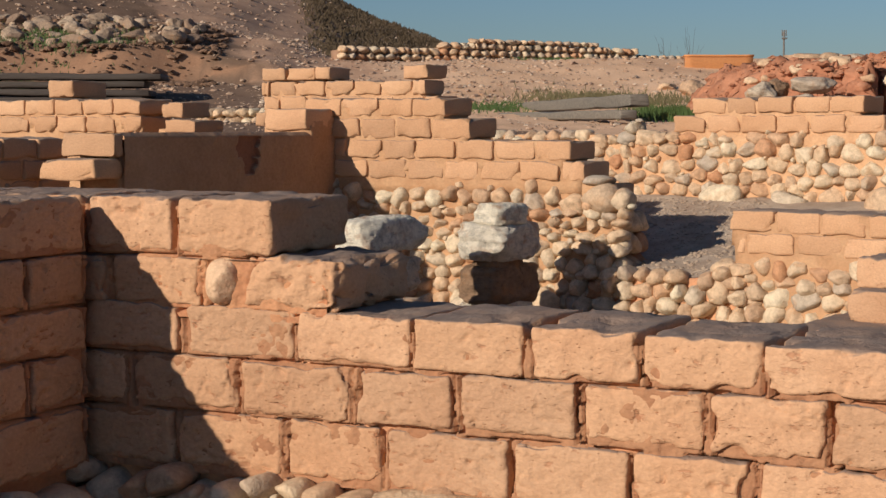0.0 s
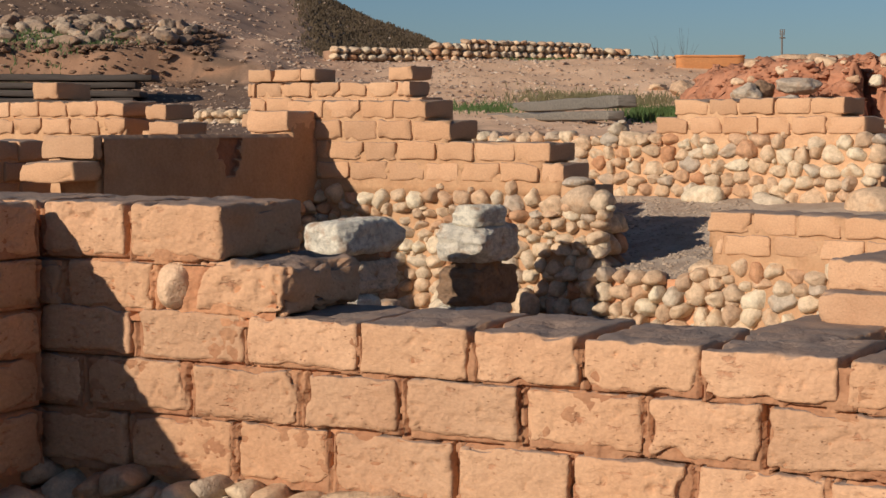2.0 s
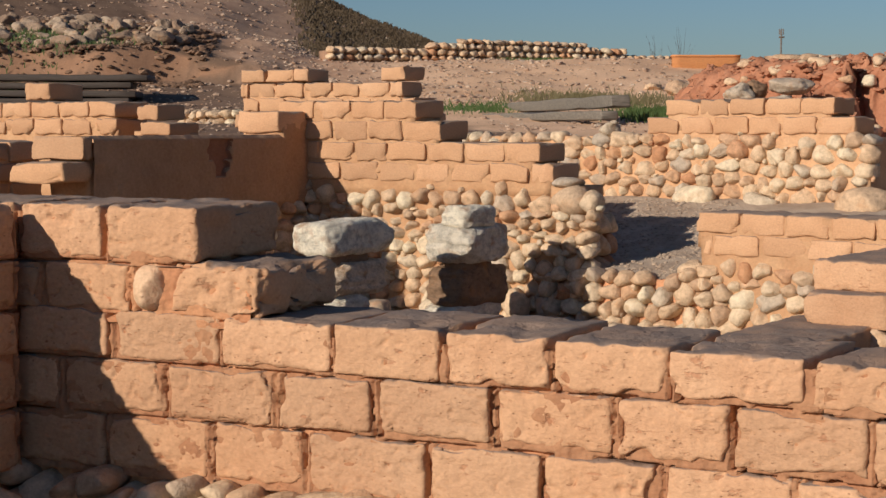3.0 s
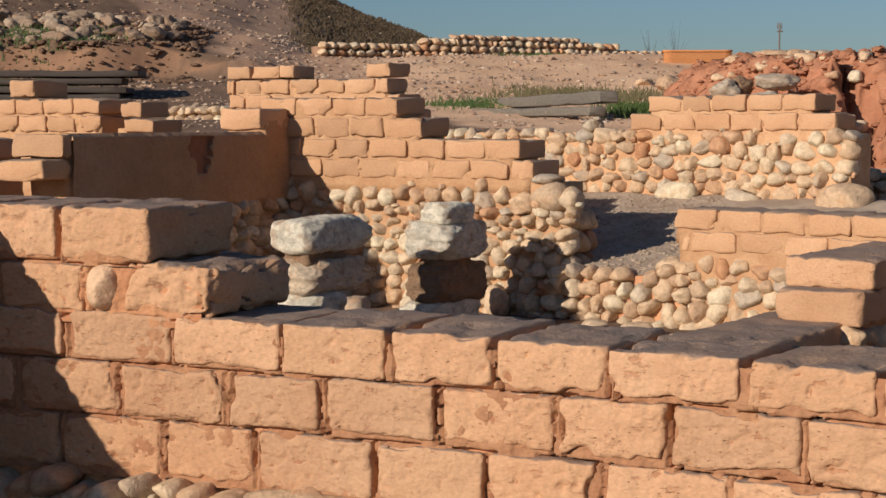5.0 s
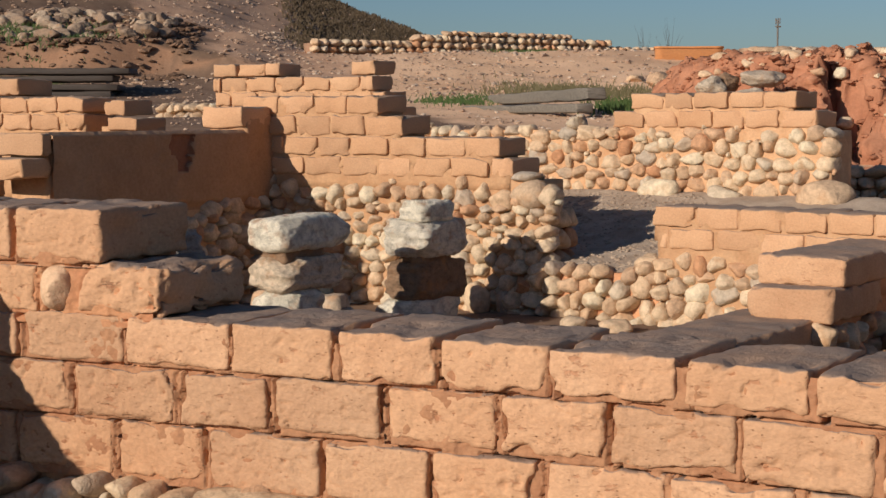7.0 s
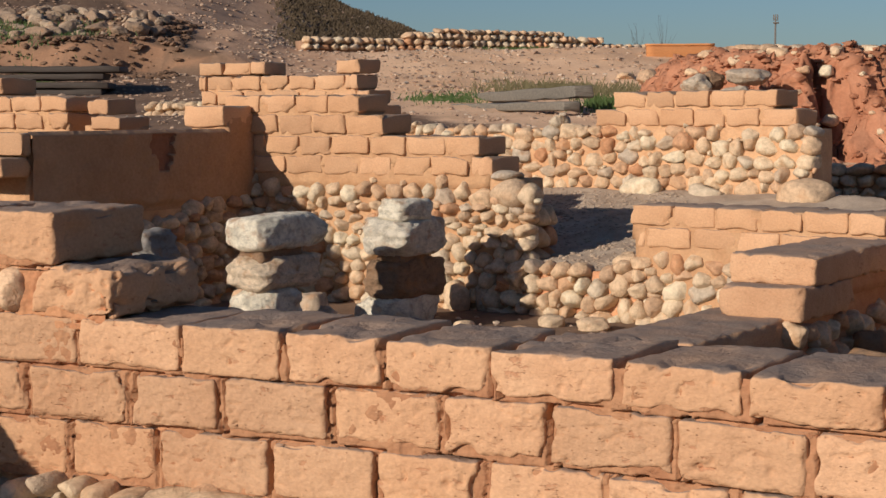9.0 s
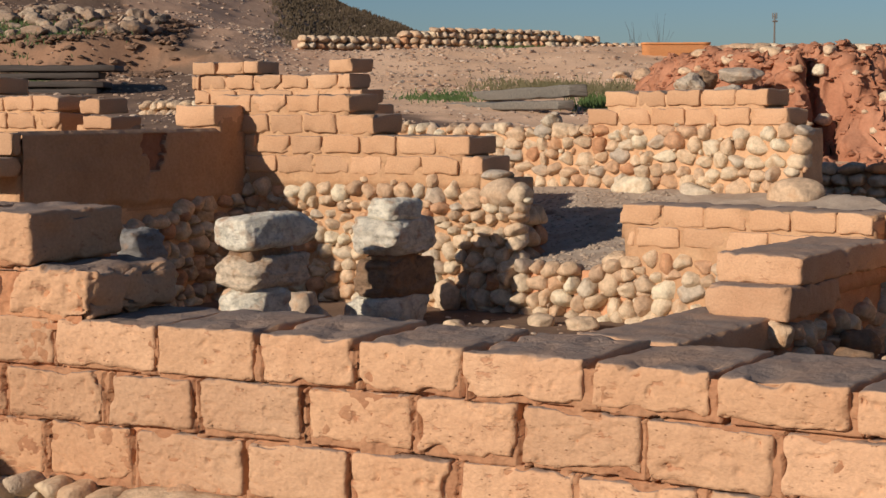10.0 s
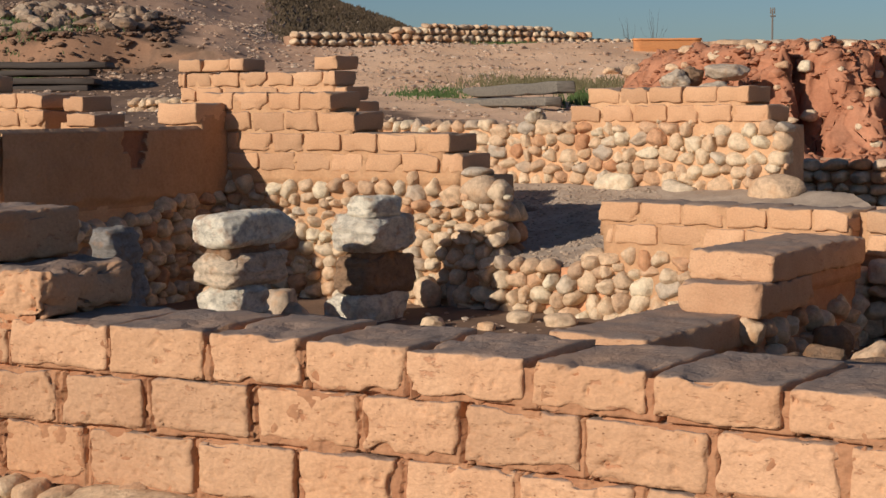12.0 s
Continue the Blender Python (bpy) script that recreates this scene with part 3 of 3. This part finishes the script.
course(right, run(2.5, 5.5, 2.7), 0.935, 1.12, y=0.15, depth=0.5)
core(right, [(0.05, 5.4, 0.2, 0.5, 0.2, 1.1), (0.06, 2.38, 0.018, 0.5, 0.2, 1.1), (0.03, 2.43, 0.022, 0.49, 1.0, 1.285), (0.05, 5.4, 0.2, 0.5, 1.0, 1.28)], CLAY)
stonework(right, -0.1, 5.4, 0.2, lambda x: 0.97, (0.14, 0.32), (0.11, 0.17))

steps = wall_base("wall_stepped", 2.27, 9.55, 55.0, "stepped adobe cross wall with worn flat treads", "stepped wall")
def tread(x0, x1, y0, y1, z0, z1, seed):
    me = worn_block("tread", x1 - x0, y1 - y0, z1 - z0, 0.03, (40, 12, 6), 0.012, 0.03, seed)
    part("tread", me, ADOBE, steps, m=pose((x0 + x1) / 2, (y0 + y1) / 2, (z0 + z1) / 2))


tread(-0.05, 1.9, -0.08, 0.62, 0.5, 0.722, 1.0)
tread(1.33, 2.3, -0.2, 0.42, 0.70, 0.93, 2.0)
tread(1.56, 3.3, -0.2, 0.44, 0.92, 1.13, 3.0)
stonework(steps, 1.35, 3.4, 0.2, lambda x: 0.72, (0.14, 0.28), (0.12, 0.18), y=-0.17, depth=0.24)
core(steps, [(0.05, 3.3, -0.05, 0.55, 0.2, 0.7), (1.38, 3.3, -0.12, 0.4, 0.2, 0.9), (1.6, 3.3, -0.16, 0.4, 0.8, 1.1)], MUD)


# ---- gravel passage and its cobble step ----
def sheet(name, x0, x1, y0, y1, nx, ny, height, material, keep=None):
    """A sheet of ground over a rectangle, kept where keep(x, y) is true."""
    gx, gy = np.linspace(x0, x1, nx), np.linspace(y0, y1, ny)
    v = [(x, y, height(x, y)) for y in gy for x in gx]
    f = [(j * nx + i, j * nx + i + 1, (j + 1) * nx + i + 1, (j + 1) * nx + i) for j in range(ny - 1) for i in range(nx - 1)
         if keep is None or keep(gx[i], gy[j])]
    return part(name, mesh_from(name, v, f), material)


def ledge(x):
    return 14.80 - 0.76 * (x - 1.4)


def passage_z(x, y):
    far = 18.0 - 0.83 * (x - 2.71)
    k = min(1.0, max(0.0, (y - ledge(x)) / (far - ledge(x))))
    q = Vector((x, y, 0))
    return 0.70 + 0.55 * k + 0.03 * noise.noise(q * 2.2) + 0.012 * noise.noise(q * 9)


passage = sheet("gravel_passage", 1.0, 5.2, 11.5, 19.6, 90, 170, passage_z, GRAVEL, lambda x, y: y > ledge(x) + 0.02 and y < 18.4 - 0.83 * (x - 2.71))
tagged(passage, "sloping grey gravel passage between the walls", "path", kind="structure")
kerb = wall_base("wall_ledge", 1.25, 14.90, -37.2, "low retaining edge of rounded cobbles below the gravel", "stone wall")
core(kerb, [(0, 1.75, 0.05, 0.40, 0.1, 0.70)], MUD)
stonework(kerb, 0.0, 1.75, 0.22, lambda x: 0.80, (0.13, 0.24), (0.12, 0.17), y=-0.03, depth=0.28)

# ---- stacked-stone pillars ----
def rock_slab(w, d, h, seed, ragged=1.0):
    """A split block of schist: uneven corners, layered sides, ragged breaks."""
    n = [max(10, int(a / 0.017)) for a in (w, d, h)]
    verts, faces = box_grid(np.linspace(-w / 2, w / 2, n[0]), np.linspace(-d / 2, d / 2, n[1]), np.linspace(-h / 2, h / 2, n[2]))
    r = random.Random(seed)
    off = Vector((seed * 2.3, seed * 4.1, seed * 1.3))
    half = Vector((w / 2, d / 2, h / 2))
    rad = min(0.06, h * 0.28)
    flats = [(Vector((r.choice((-1, 1)) * r.uniform(0.3, 1), r.choice((-1, 1)) * r.uniform(0.3, 1), r.uniform(-0.9, 0.9))).normalized(), r.uniform(0.80, 1.0)) for _ in range(7)]
    out = []
    for v in verts:
        p = Vector(v)
        inner = Vector([max(-c + rad, min(c - rad, a)) for a, c in zip(p, half)])
        o = p - inner
        if o.length > rad:
            p = inner + o.normalized() * rad
        unit = Vector([a / c for a, c in zip(p, half)])
        for ax, lim in flats:
            over = unit.dot(ax) - lim * (abs(ax.x) + abs(ax.y) + abs(ax.z)) * 0.82
            if over > 0:
                unit -= ax * over * 0.9
        p = Vector([a * c for a, c in zip(unit, half)])
        q = p + off
        flatq = Vector((q.x * 4.0, q.y * 4.0, q.z * 22.0))
        layer = noise.noise(flatq) * 0.020 + noise.noise(flatq * 2.3) * 0.010
        rim = Vector((p.x, p.y, 0))
        if rim.length > 1e-4:
            p += rim.normalized() * layer * ragged
        p += (noise.noise_vector(q * 5.0) * 0.020 + noise.noise_vector(q * 14.0) * 0.011 + noise.noise_vector(q * 34.0) * 0.006) * ragged
        out.append(p)
    return mesh_from("slab", out, faces)


def pillar(label, x, y, turn, slabs, group="stone pillars"):
    """Slabs given by their near corner (dx, dy), heights, width, depth, material, turn and raggedness."""
    p = new("stone_pillar")
    p.matrix_basis = pose(x, y, 0, 0, 0, turn)
    tagged(p, label, "pillar", group)
    for i, (dx, dy, z0, z1, w, d, mat, yaw, ragged) in enumerate(slabs):
        me = rock_slab(w, d, (z1 - z0) * 1.08, x * 7 + i * 3.7 + 30, ragged)
        part("slab", me, mat, p, m=pose(dx + w / 2, dy + d / 2, (z0 + z1) / 2, rng.uniform(-2, 2), rng.uniform(-3, 3), yaw))


pillar("stack of pale weathered schist slabs in the dig", -0.91, 12.55, -34, [
    (0.02, 0.0, 0.2, 0.50, 0.50, 0.5, SCHIST, 5, 0.8), (0.03, 0.0, 0.49, 0.725, 0.42, 0.52, PALE_SCHIST, 0, 0.8), (-0.03, 0.0, 0.735, 0.98, 0.44, 0.76, RUSTY_SCHIST, 3, 1.3),
    # narrow added neck, dark in colour for the shaded gap below the top
    (0.06, 0.08, 0.95, 1.06, 0.28, 0.56, DARK_AND_SHADED_SCHIST, 0, 0.8), (0.0, 0.0, 1.05, 1.30, 0.40, 0.86, PALE_SCHIST, 0, 0.7)])
pillar("stack of schist slabs, one of them burnt dark, in the dig", 0.11, 13.85, -32, [
    # the 0.28 wide neck is added, its dark colour standing for cavity shade
    (-0.12, 0.0, 0.2, 0.50, 0.50, 0.76, PALE_SCHIST, 4, 1.0), (-0.05, 0.02, 0.50, 0.82, 0.42, 0.80, DARK_AND_SHADED_SCHIST, 0, 1.1), (0.06, 0.1, 0.80, 0.92, 0.28, 0.6, DARK_AND_SHADED_SCHIST, 0, 1.2),
    (-0.02, 0.0, 0.895, 1.19, 0.46, 0.76, SCHIST, 3, 1.2), (0.13, 0.06, 1.185, 1.36, 0.30, 0.5, PALE_SCHIST, -4, 0.7)])
pillar("broken grey schist upright leaning beside the wall, darkened for shade", -1.34, 10.75, -29, [
    (-0.06, 0.0, 0.2, 0.62, 0.30, 0.36, SHADE_GREY_SCHIST, 5, 1.0), (-0.05, 0.03, 0.6, 1.05, 0.27, 0.36, SHADE_GREY_SCHIST, 0, 1.0), (-0.04, 0.0, 1.03, 1.32, 0.24, 0.40, SHADE_GREY_SCHIST, 6, 1.2)])


def loose(x, y, z, w, d, h, label, turn=0, mat=COBBLE, rock=True, name="boulder", group="loose stones"):
    me = rng.choice(ROCKS if rock else STONES).copy()
    me.materials.clear()
    me.materials.append(mat)
    ob = part(name, me, mat, m=pose(x, y, z, rng.uniform(-8, 8), turn, rng.uniform(0, 360)) @ Matrix.Diagonal((w / 2, d / 2, h / 2, 1)))
    return tagged(ob, label, "stone", group)


for x, y, z, w, h in ((-0.12, 13.0, 0.38, 0.30, 0.32), (0.95, 15.0, 0.40, 0.32, 0.32), (1.2, 14.9, 0.36, 0.16, 0.26), (-0.3, 13.6, 0.42, 0.4, 0.4), (1.0, 13.5, 0.3, 0.2, 0.12),
                      (1.75, 13.8, 0.3, 0.26, 0.14), (2.1, 13.5, 0.31, 0.3, 0.14), (0.2, 14.9, 0.36, 0.3, 0.24), (-0.9, 14.0, 0.42, 0.36, 0.34), (1.45, 13.3, 0.29, 0.16, 0.1)):
    loose(x, y, z, w, w * 0.8, h, "tan boulder lying on the dig floor", rock=False)
# the larger rocks get the dark colour in place of trench shade
for x, y, z, w, h in ((3.28, 10.1, 0.36, 0.46, 0.36), (3.75, 9.9, 0.36, 0.60, 0.34), (3.55, 10.3, 0.4, 0.35, 0.3), (4.0, 10.6, 0.4, 0.3, 0.28), (4.3, 10.0, 0.38, 0.36, 0.26), (3.0, 9.4, 0.4, 0.4, 0.26),
                      (3.9, 9.0, 0.4, 0.3, 0.2), (4.4, 11.2, 0.42, 0.34, 0.3), (3.9, 11.3, 0.42, 0.34, 0.3), (4.75, 10.7, 0.4, 0.3, 0.25)):
    loose(x, y, z, w, w * 0.8, h, "weathered rock in the shaded trench, larger ones coloured dark for shade", mat=DARK_AND_SHADED_SCHIST if w > 0.31 else COBBLE)

# ---- the field behind ----
def dry_wall(name, a, b, z0, top, label, tall=(0.12, 0.18), size=(0.14, 0.34)):
    ang = math.degrees(math.atan2(b[1] - a[1], b[0] - a[0]))
    n = math.dist(a, b)
    w = wall_base(name, *a, ang, label, "dry-stone wall")
    core(w, [(x, x + n / 12, 0.06, 0.5, z0(x) - 0.3, min(top(x), top(x + n / 12)) - 0.1) for x in np.linspace(0, n, 13)[:-1]], SOIL, "earth_fill", 0.02, 0.3)
    z = -0.1
    while z < 1.2:
        h, x, put = rng.uniform(*tall), 0.0, False
        while x < n:
            s = rng.uniform(*size)
            zz = z0(x) + z + h / 2
            if zz + h * 0.25 < top(x + s / 2):
                stone(w, x + s / 2, 0.05 + rng.uniform(-0.03, 0.03), zz, s * 1.03, 0.36, h * 1.05, rng.uniform(-8, 8))
                put = True
            x += s
        z += h * 0.95
        if not put:
            break
    return w


dry_wall("wall_far", (-2.6, 41.1), (7.7, 46.4), lambda x: 3.84 - 0.006 * x, lambda x: 4.07 + 0.28 * smooth(1.5, 4.5, x) - 0.3 * smooth(6.5, 10.7, x) + 0.05 * noise.noise(Vector((x, 0, 0))),
         "long low dry-stone wall across the field")
dry_wall("wall_far_upper", (0.0, 50.0), (3.75, 51.0), lambda x: 4.3, lambda x: 4.72 - 0.12 * smooth(0.8, 0.0, x), "short dry-stone wall on the rise behind")
dry_wall("wall_on_bank", (5.6, 26.2), (12.5, 27.5), lambda x: 2.92, lambda x: 3.28, "flat stones capping the red bank", (0.12, 0.17), (0.25, 0.6))
dry_wall("wall_low", (4.85, 18.6), (9.5, 16.8), lambda x: 1.05, lambda x: 1.55, "low dark dry-stone wall below the red bank")
dry_wall("wall_small", (-4.1, 27.2), (-2.2, 26.2), lambda x: 2.0, lambda x: 2.4, "small cobble wall behind the bricks", (0.12, 0.17), (0.14, 0.28))


# ---- red earth bank ----
def bank_z(x, y):
    q = Vector((x, y, 0))
    edge = float(np.interp(x, [3.5, 4.4, 5.2, 6.05, 6.2, 6.6, 7.2, 7.5, 8.2, 14], [24.2, 22.7, 22.0, 21.7, 22.9, 22.3, 22.2, 23.0, 22.5, 22.4]))
    wide = float(np.interp(x, [4.0, 5.8, 6.3, 14], [3.0, 2.4, 1.1, 1.0]))
    edge += 0.25 * noise.noise(q * 1.6) + 0.12 * noise.noise(q * 4.5)
    k = smooth(edge, edge + wide, y)
    side_k = smooth(3.6, 5.0, x)
    z = 1.3 + 1.65 * k * side_k
    return z + (0.10 * noise.noise(q * 2.1) + 0.06 * noise.noise(q * 6.0) + 0.03 * noise.noise(q * 15.0)) * (0.4 + side_k * 0.8)


bank = sheet("earth_bank", 3.3, 11.0, 20.0, 30.0, 190, 250, bank_z, RED_EARTH)
for v in bank.data.vertices:
    q = v.co.copy()
    n1, n2, n3 = noise.noise_vector(q * 1.5), noise.noise_vector(q * 4.2), noise.noise_vector(q * 11.0)
    n1.z *= 0.4
    v.co += (n1 * 0.20 + n2 * 0.15 + n3 * 0.07 + noise.noise_vector(q * 25.0) * 0.03) * smooth(3.6, 4.8, q.x)
tagged(bank, "eroded bank of crumbling red earth", "earth bank", kind="structure")
loose(5.14, 22.75, 2.6, 0.62, 0.5, 0.27, "pale flat boulder lodged in the red bank", mat=COBBLE)
loose(4.40, 22.75, 2.48, 0.40, 0.4, 0.36, "whitish broken boulder on the red bank", mat=SCHIST)
loose(4.66, 22.9, 2.55, 0.30, 0.3, 0.34, "dark broken boulder on the red bank", mat=DARK_AND_SHADED_SCHIST)
loose(4.9, 22.5, 2.38, 0.5, 0.4, 0.2, "pale boulder at the foot of the bank", mat=COBBLE)
for x, y, w, h in ((5.45, 35.6, 0.75, 0.42), (5.9, 34.6, 0.62, 0.5), (6.2, 35.2, 0.35, 0.3), (6.55, 35.4, 0.4, 0.3), (6.9, 35.5, 0.26, 0.36), (5.0, 36.5, 0.4, 0.2), (5.5, 34.0, 0.3, 0.16), (6.3, 33.8, 0.4, 0.18)):
    loose(x, y, ground_z(x, y) + h * 0.3, w, w * 0.8, h, "pale boulder at the end of the field wall", mat=COBBLE)
for _ in range(150):
    x, y = rng.uniform(4.4, 8.6), rng.uniform(21.6, 25.5)
    w = 0.05 + 0.2 * rng.random() ** 2
    loose(x, y, bank_z(x, y) + w * 0.15, w * 1.4, w, w * 0.8, "small stone sticking out of the red earth", mat=COBBLE, rock=False, group="stones in the bank")

# ---- timbers ----
def plank(x, y, z, l, d, h, turn, mat, label, group):
    me = worn_block("plank", l, d, h, min(0.03, h / 3), (14, 2, 2), 0.012, 0.03, rng.uniform(0, 50))
    return tagged(part("plank", me, mat, m=pose(x, y, z, rng.uniform(-1, 1), rng.uniform(-0.6, 0.6), turn)), label, "timber", group)


for i, (x1, z) in enumerate(((-6.15, 2.58), (-6.0, 2.74), (-6.1, 2.90), (-5.75, 3.07))):
    plank(x1 - 2.6, 34.0, z, 5.2, 0.9 + 0.1 * (i == 3), 0.135, 1.0, WOOD_DARK, "long dark timber board in a stack", "stacked boards")
plank(2.33, 29.8, 2.44, 7.2, 0.34, 0.20, -77, WOOD_GREY, "long weathered grey beam lying in the grass", "fallen beams")
plank(2.0, 28.3, 2.22, 6.0, 0.3, 0.15, -73, WOOD_GREY, "weathered grey beam half buried in soil", "fallen beams")

# ---- rubble on the slope ----
for i in range(165):
    x = -11.5 + 5.6 * rng.random()
    y = rng.uniform(37.9, 41.5)
    w = rng.uniform(0.22, 0.5) if rng.random() < 0.5 else rng.uniform(0.1, 0.25)
    loose(x, y, ground_z(x, y) + w * 0.2, w * rng.uniform(0.9, 1.4), w, w * rng.uniform(0.55, 0.85), "pale angular rock tipped on the slope", turn=rng.uniform(-20, 20), mat=TIPPED, group="rubble heap")


def scatter(name, count, place, size, material, label):
    """Many small stones as one mesh."""
    shapes = [boulder_data(90 + i, 1, 0.4, 0.25) for i in range(5)]
    vs, fs = [], []
    for _ in range(count):
        x, y = place()
        s = size()
        v, f = rng.choice(shapes)
        a = rng.uniform(0, 6.283)
        ca, sa = math.cos(a) * s, math.sin(a) * s
        z, base = scatter_z(x, y), len(vs)
        flat = rng.uniform(0.4, 0.8)
        vs += [(x + p[0] * ca * 1.3 - p[1] * sa, y + p[0] * sa * 1.3 + p[1] * ca, z + s * (p[2] * flat + 0.15)) for p in v]
        fs += [tuple(i + base for i in g) for g in f]
    return tagged(part(name, mesh_from(name, vs, fs, False), material), label, "stones", kind="stuff")


def scatter_z(x, y):
    return ground_z(x, y)


scatter("hill_stones", 22000, lambda: (rng.uniform(-13, 3) if rng.random() < 0.6 else rng.uniform(-4, 8), rng.uniform(32, 60) ** 1.0), lambda: 0.012 + 0.07 * rng.random() ** 6, RUBBLE, "loose pebbles and stones scattered over the slope")
scatter("field_stones", 1800, lambda: (rng.uniform(-5, 5), rng.uniform(21, 33)), lambda: 0.01 + 0.05 * rng.random() ** 4, RUBBLE, "loose pebbles scattered over the field")
scatter("floor_stones", 900, lambda: (rng.uniform(-1.5, 4.5), rng.uniform(7, 14.5)), lambda: 0.008 + 0.03 * rng.random() ** 2, RUBBLE, "pebbles on the floor of the dig")


scatter("heap_soil", 3500, lambda: (rng.uniform(-12.5, -5.2), rng.uniform(36.6, 41.8)), lambda: 0.03 + 0.09 * rng.random() ** 2, DARK_SOIL, "dark crumbled soil between the tipped rocks")
bank_points = [v.co.copy() for v in bank.data.vertices if v.co.x > 4.2 and v.co.y < 27]
bank_clods = {}


def on_bank():
    q = rng.choice(bank_points)
    bank_clods[(q.x, q.y)] = q.z
    return q.x, q.y


def scatter_z(x, y):
    return bank_clods[(x, y)] - 0.01


scatter("bank_clods", 9000, on_bank, lambda: 0.015 + 0.07 * rng.random() ** 3, RED_EARTH, "crumbling clods of red earth on the bank")


def scatter_z(x, y):
    return passage_z(x, y)


def on_passage():
    x = rng.uniform(1.2, 3.4)
    return x, rng.uniform(ledge(x) + 0.05, 17.9 - 0.83 * (x - 2.71))


scatter("passage_gravel", 3500, on_passage, lambda: 0.006 + 0.018 * rng.random() ** 2, GRAVEL, "loose gravel on the sloping passage")


# ---- grass ----
def grass(name, count, place, tall, material, label, w=0.012):
    vs, fs = [], []
    for _ in range(count):
        x, y = place()
        z, h, a = ground_z(x, y) - 0.02, rng.uniform(*tall), rng.uniform(0, 6.283)
        dx, dy = math.cos(a) * h * 0.5, math.sin(a) * h * 0.5
        base = len(vs)
        vs += [(x - w, y, z), (x + w, y, z), (x + dx * 0.4 + w * 0.7, y + dy * 0.4, z + h * 0.6), (x + dx * 0.4 - w * 0.7, y + dy * 0.4, z + h * 0.6), (x + dx, y + dy, z + h)]
        fs += [(base, base + 1, base + 2, base + 3), (base + 3, base + 2, base + 4)]
    return tagged(part(name, mesh_from(name, vs, fs, False), material), label, "grass", kind="stuff")


def around(x, y, rx, ry):
    return lambda: (x + rng.gauss(0, rx), y + rng.gauss(0, ry))


grass("green_grass", 1900, around(4.2, 28.6, 0.38, 1.1), (0.08, 0.26), LEAF, "clump of fresh green grass and weeds by the beam")
grass("green_grass", 700, around(1.0, 32.2, 0.4, 0.4), (0.05, 0.14), LEAF, "small patch of green grass by the beam")
grass("green_grass", 500, around(2.8, 43.0, 0.5, 0.3), (0.05, 0.12), LEAF, "strip of green grass below the far wall")
grass("green_grass", 1400, around(-8.9, 38.6, 0.9, 0.8), (0.06, 0.22), LEAF, "green weeds growing between the rubble")
grass("green_grass", 500, around(-8.6, 35.6, 0.5, 0.3), (0.05, 0.14), LEAF, "green weeds behind the stacked boards")
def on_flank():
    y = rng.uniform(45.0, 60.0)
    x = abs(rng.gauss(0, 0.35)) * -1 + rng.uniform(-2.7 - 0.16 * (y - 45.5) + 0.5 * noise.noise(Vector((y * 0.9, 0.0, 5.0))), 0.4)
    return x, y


# the scrub's dark colour also paints the shade of the flank
grass("dark_scrub", 13000, on_flank, (0.05, 0.18), SHADE_SCRUB, "low scrub on the steep flank of the hill, coloured dark for its shade", 0.035)
grass("dry_grass", 2200, around(3.5, 34.0, 0.9, 0.9), (0.06, 0.2), STRAW, "band of dry grass on the field")

# ---- distance ----
house = new("orange_wall", None)
house.matrix_basis = pose(6.72, 40, 0)
tagged(house, "low orange-rendered wall behind the field boulders", "wall")
core(house, [(-0.82, 0.82, 0, 0.25, 3.0, 3.75)], OCHRE, "wall", 0.008, 0.2)
core(house, [(-0.84, 0.84, -0.02, 0.27, 3.75, 3.80)], OCHRE, "coping", 0.006, 0.2)
mast = new("mast", None)
mast.matrix_basis = pose(82.8, 400, 0)
tagged(mast, "distant thin metal mast with antennas on the skyline", "mast")
part("pole", worn_block("pole", 0.42, 0.42, 22, 0.15, (2, 2, 8), 0.0), METAL, mast, m=pose(0, 0, 14.6))
part("platform", worn_block("platform", 1.3, 0.9, 0.35, 0.1, (2, 2, 2), 0.0), METAL, mast, m=pose(0.1, 0, 23.9))
for dx in (-0.45, 0.05, 0.5):
    part("antenna", worn_block("antenna", 0.26, 0.26, 1.5, 0.08, (2, 2, 3), 0.0), METAL, mast, m=pose(dx, 0, 25.2))


def bare_shrub(x, y, z, tall, label):
    """A leafless shrub: a stem with forking twigs."""
    b = new("bare_shrub")
    b.matrix_basis = pose(x, y, z)
    tagged(b, label, "shrub", "shrubs on the skyline")
    cu = bpy.data.curves.new("twigs", "CURVE")
    cu.dimensions, cu.bevel_depth, cu.bevel_resolution = "3D", 0.008, 1
    for k in range(9):
        a, lean = rng.uniform(0, 6.283), rng.uniform(0.1, 0.5)
        sp = cu.splines.new("POLY")
        sp.points.add(4)
        for i, p in enumerate(sp.points):
            f = i / 4
            p.co = (math.cos(a) * lean * tall * f + rng.uniform(-0.04, 0.04), math.sin(a) * lean * tall * f, tall * f * (0.6 + 0.4 * (k % 3) / 2), 1)
            p.radius = 1 - 0.75 * f
    part("twigs", cu, WOOD_DARK, b)


bare_shrub(8.4, 62, 4.2, 1.3, "thin leafless shrub against the sky")
bare_shrub(9.3, 62, 4.2, 1.6, "tall thin leafless shrub against the sky")
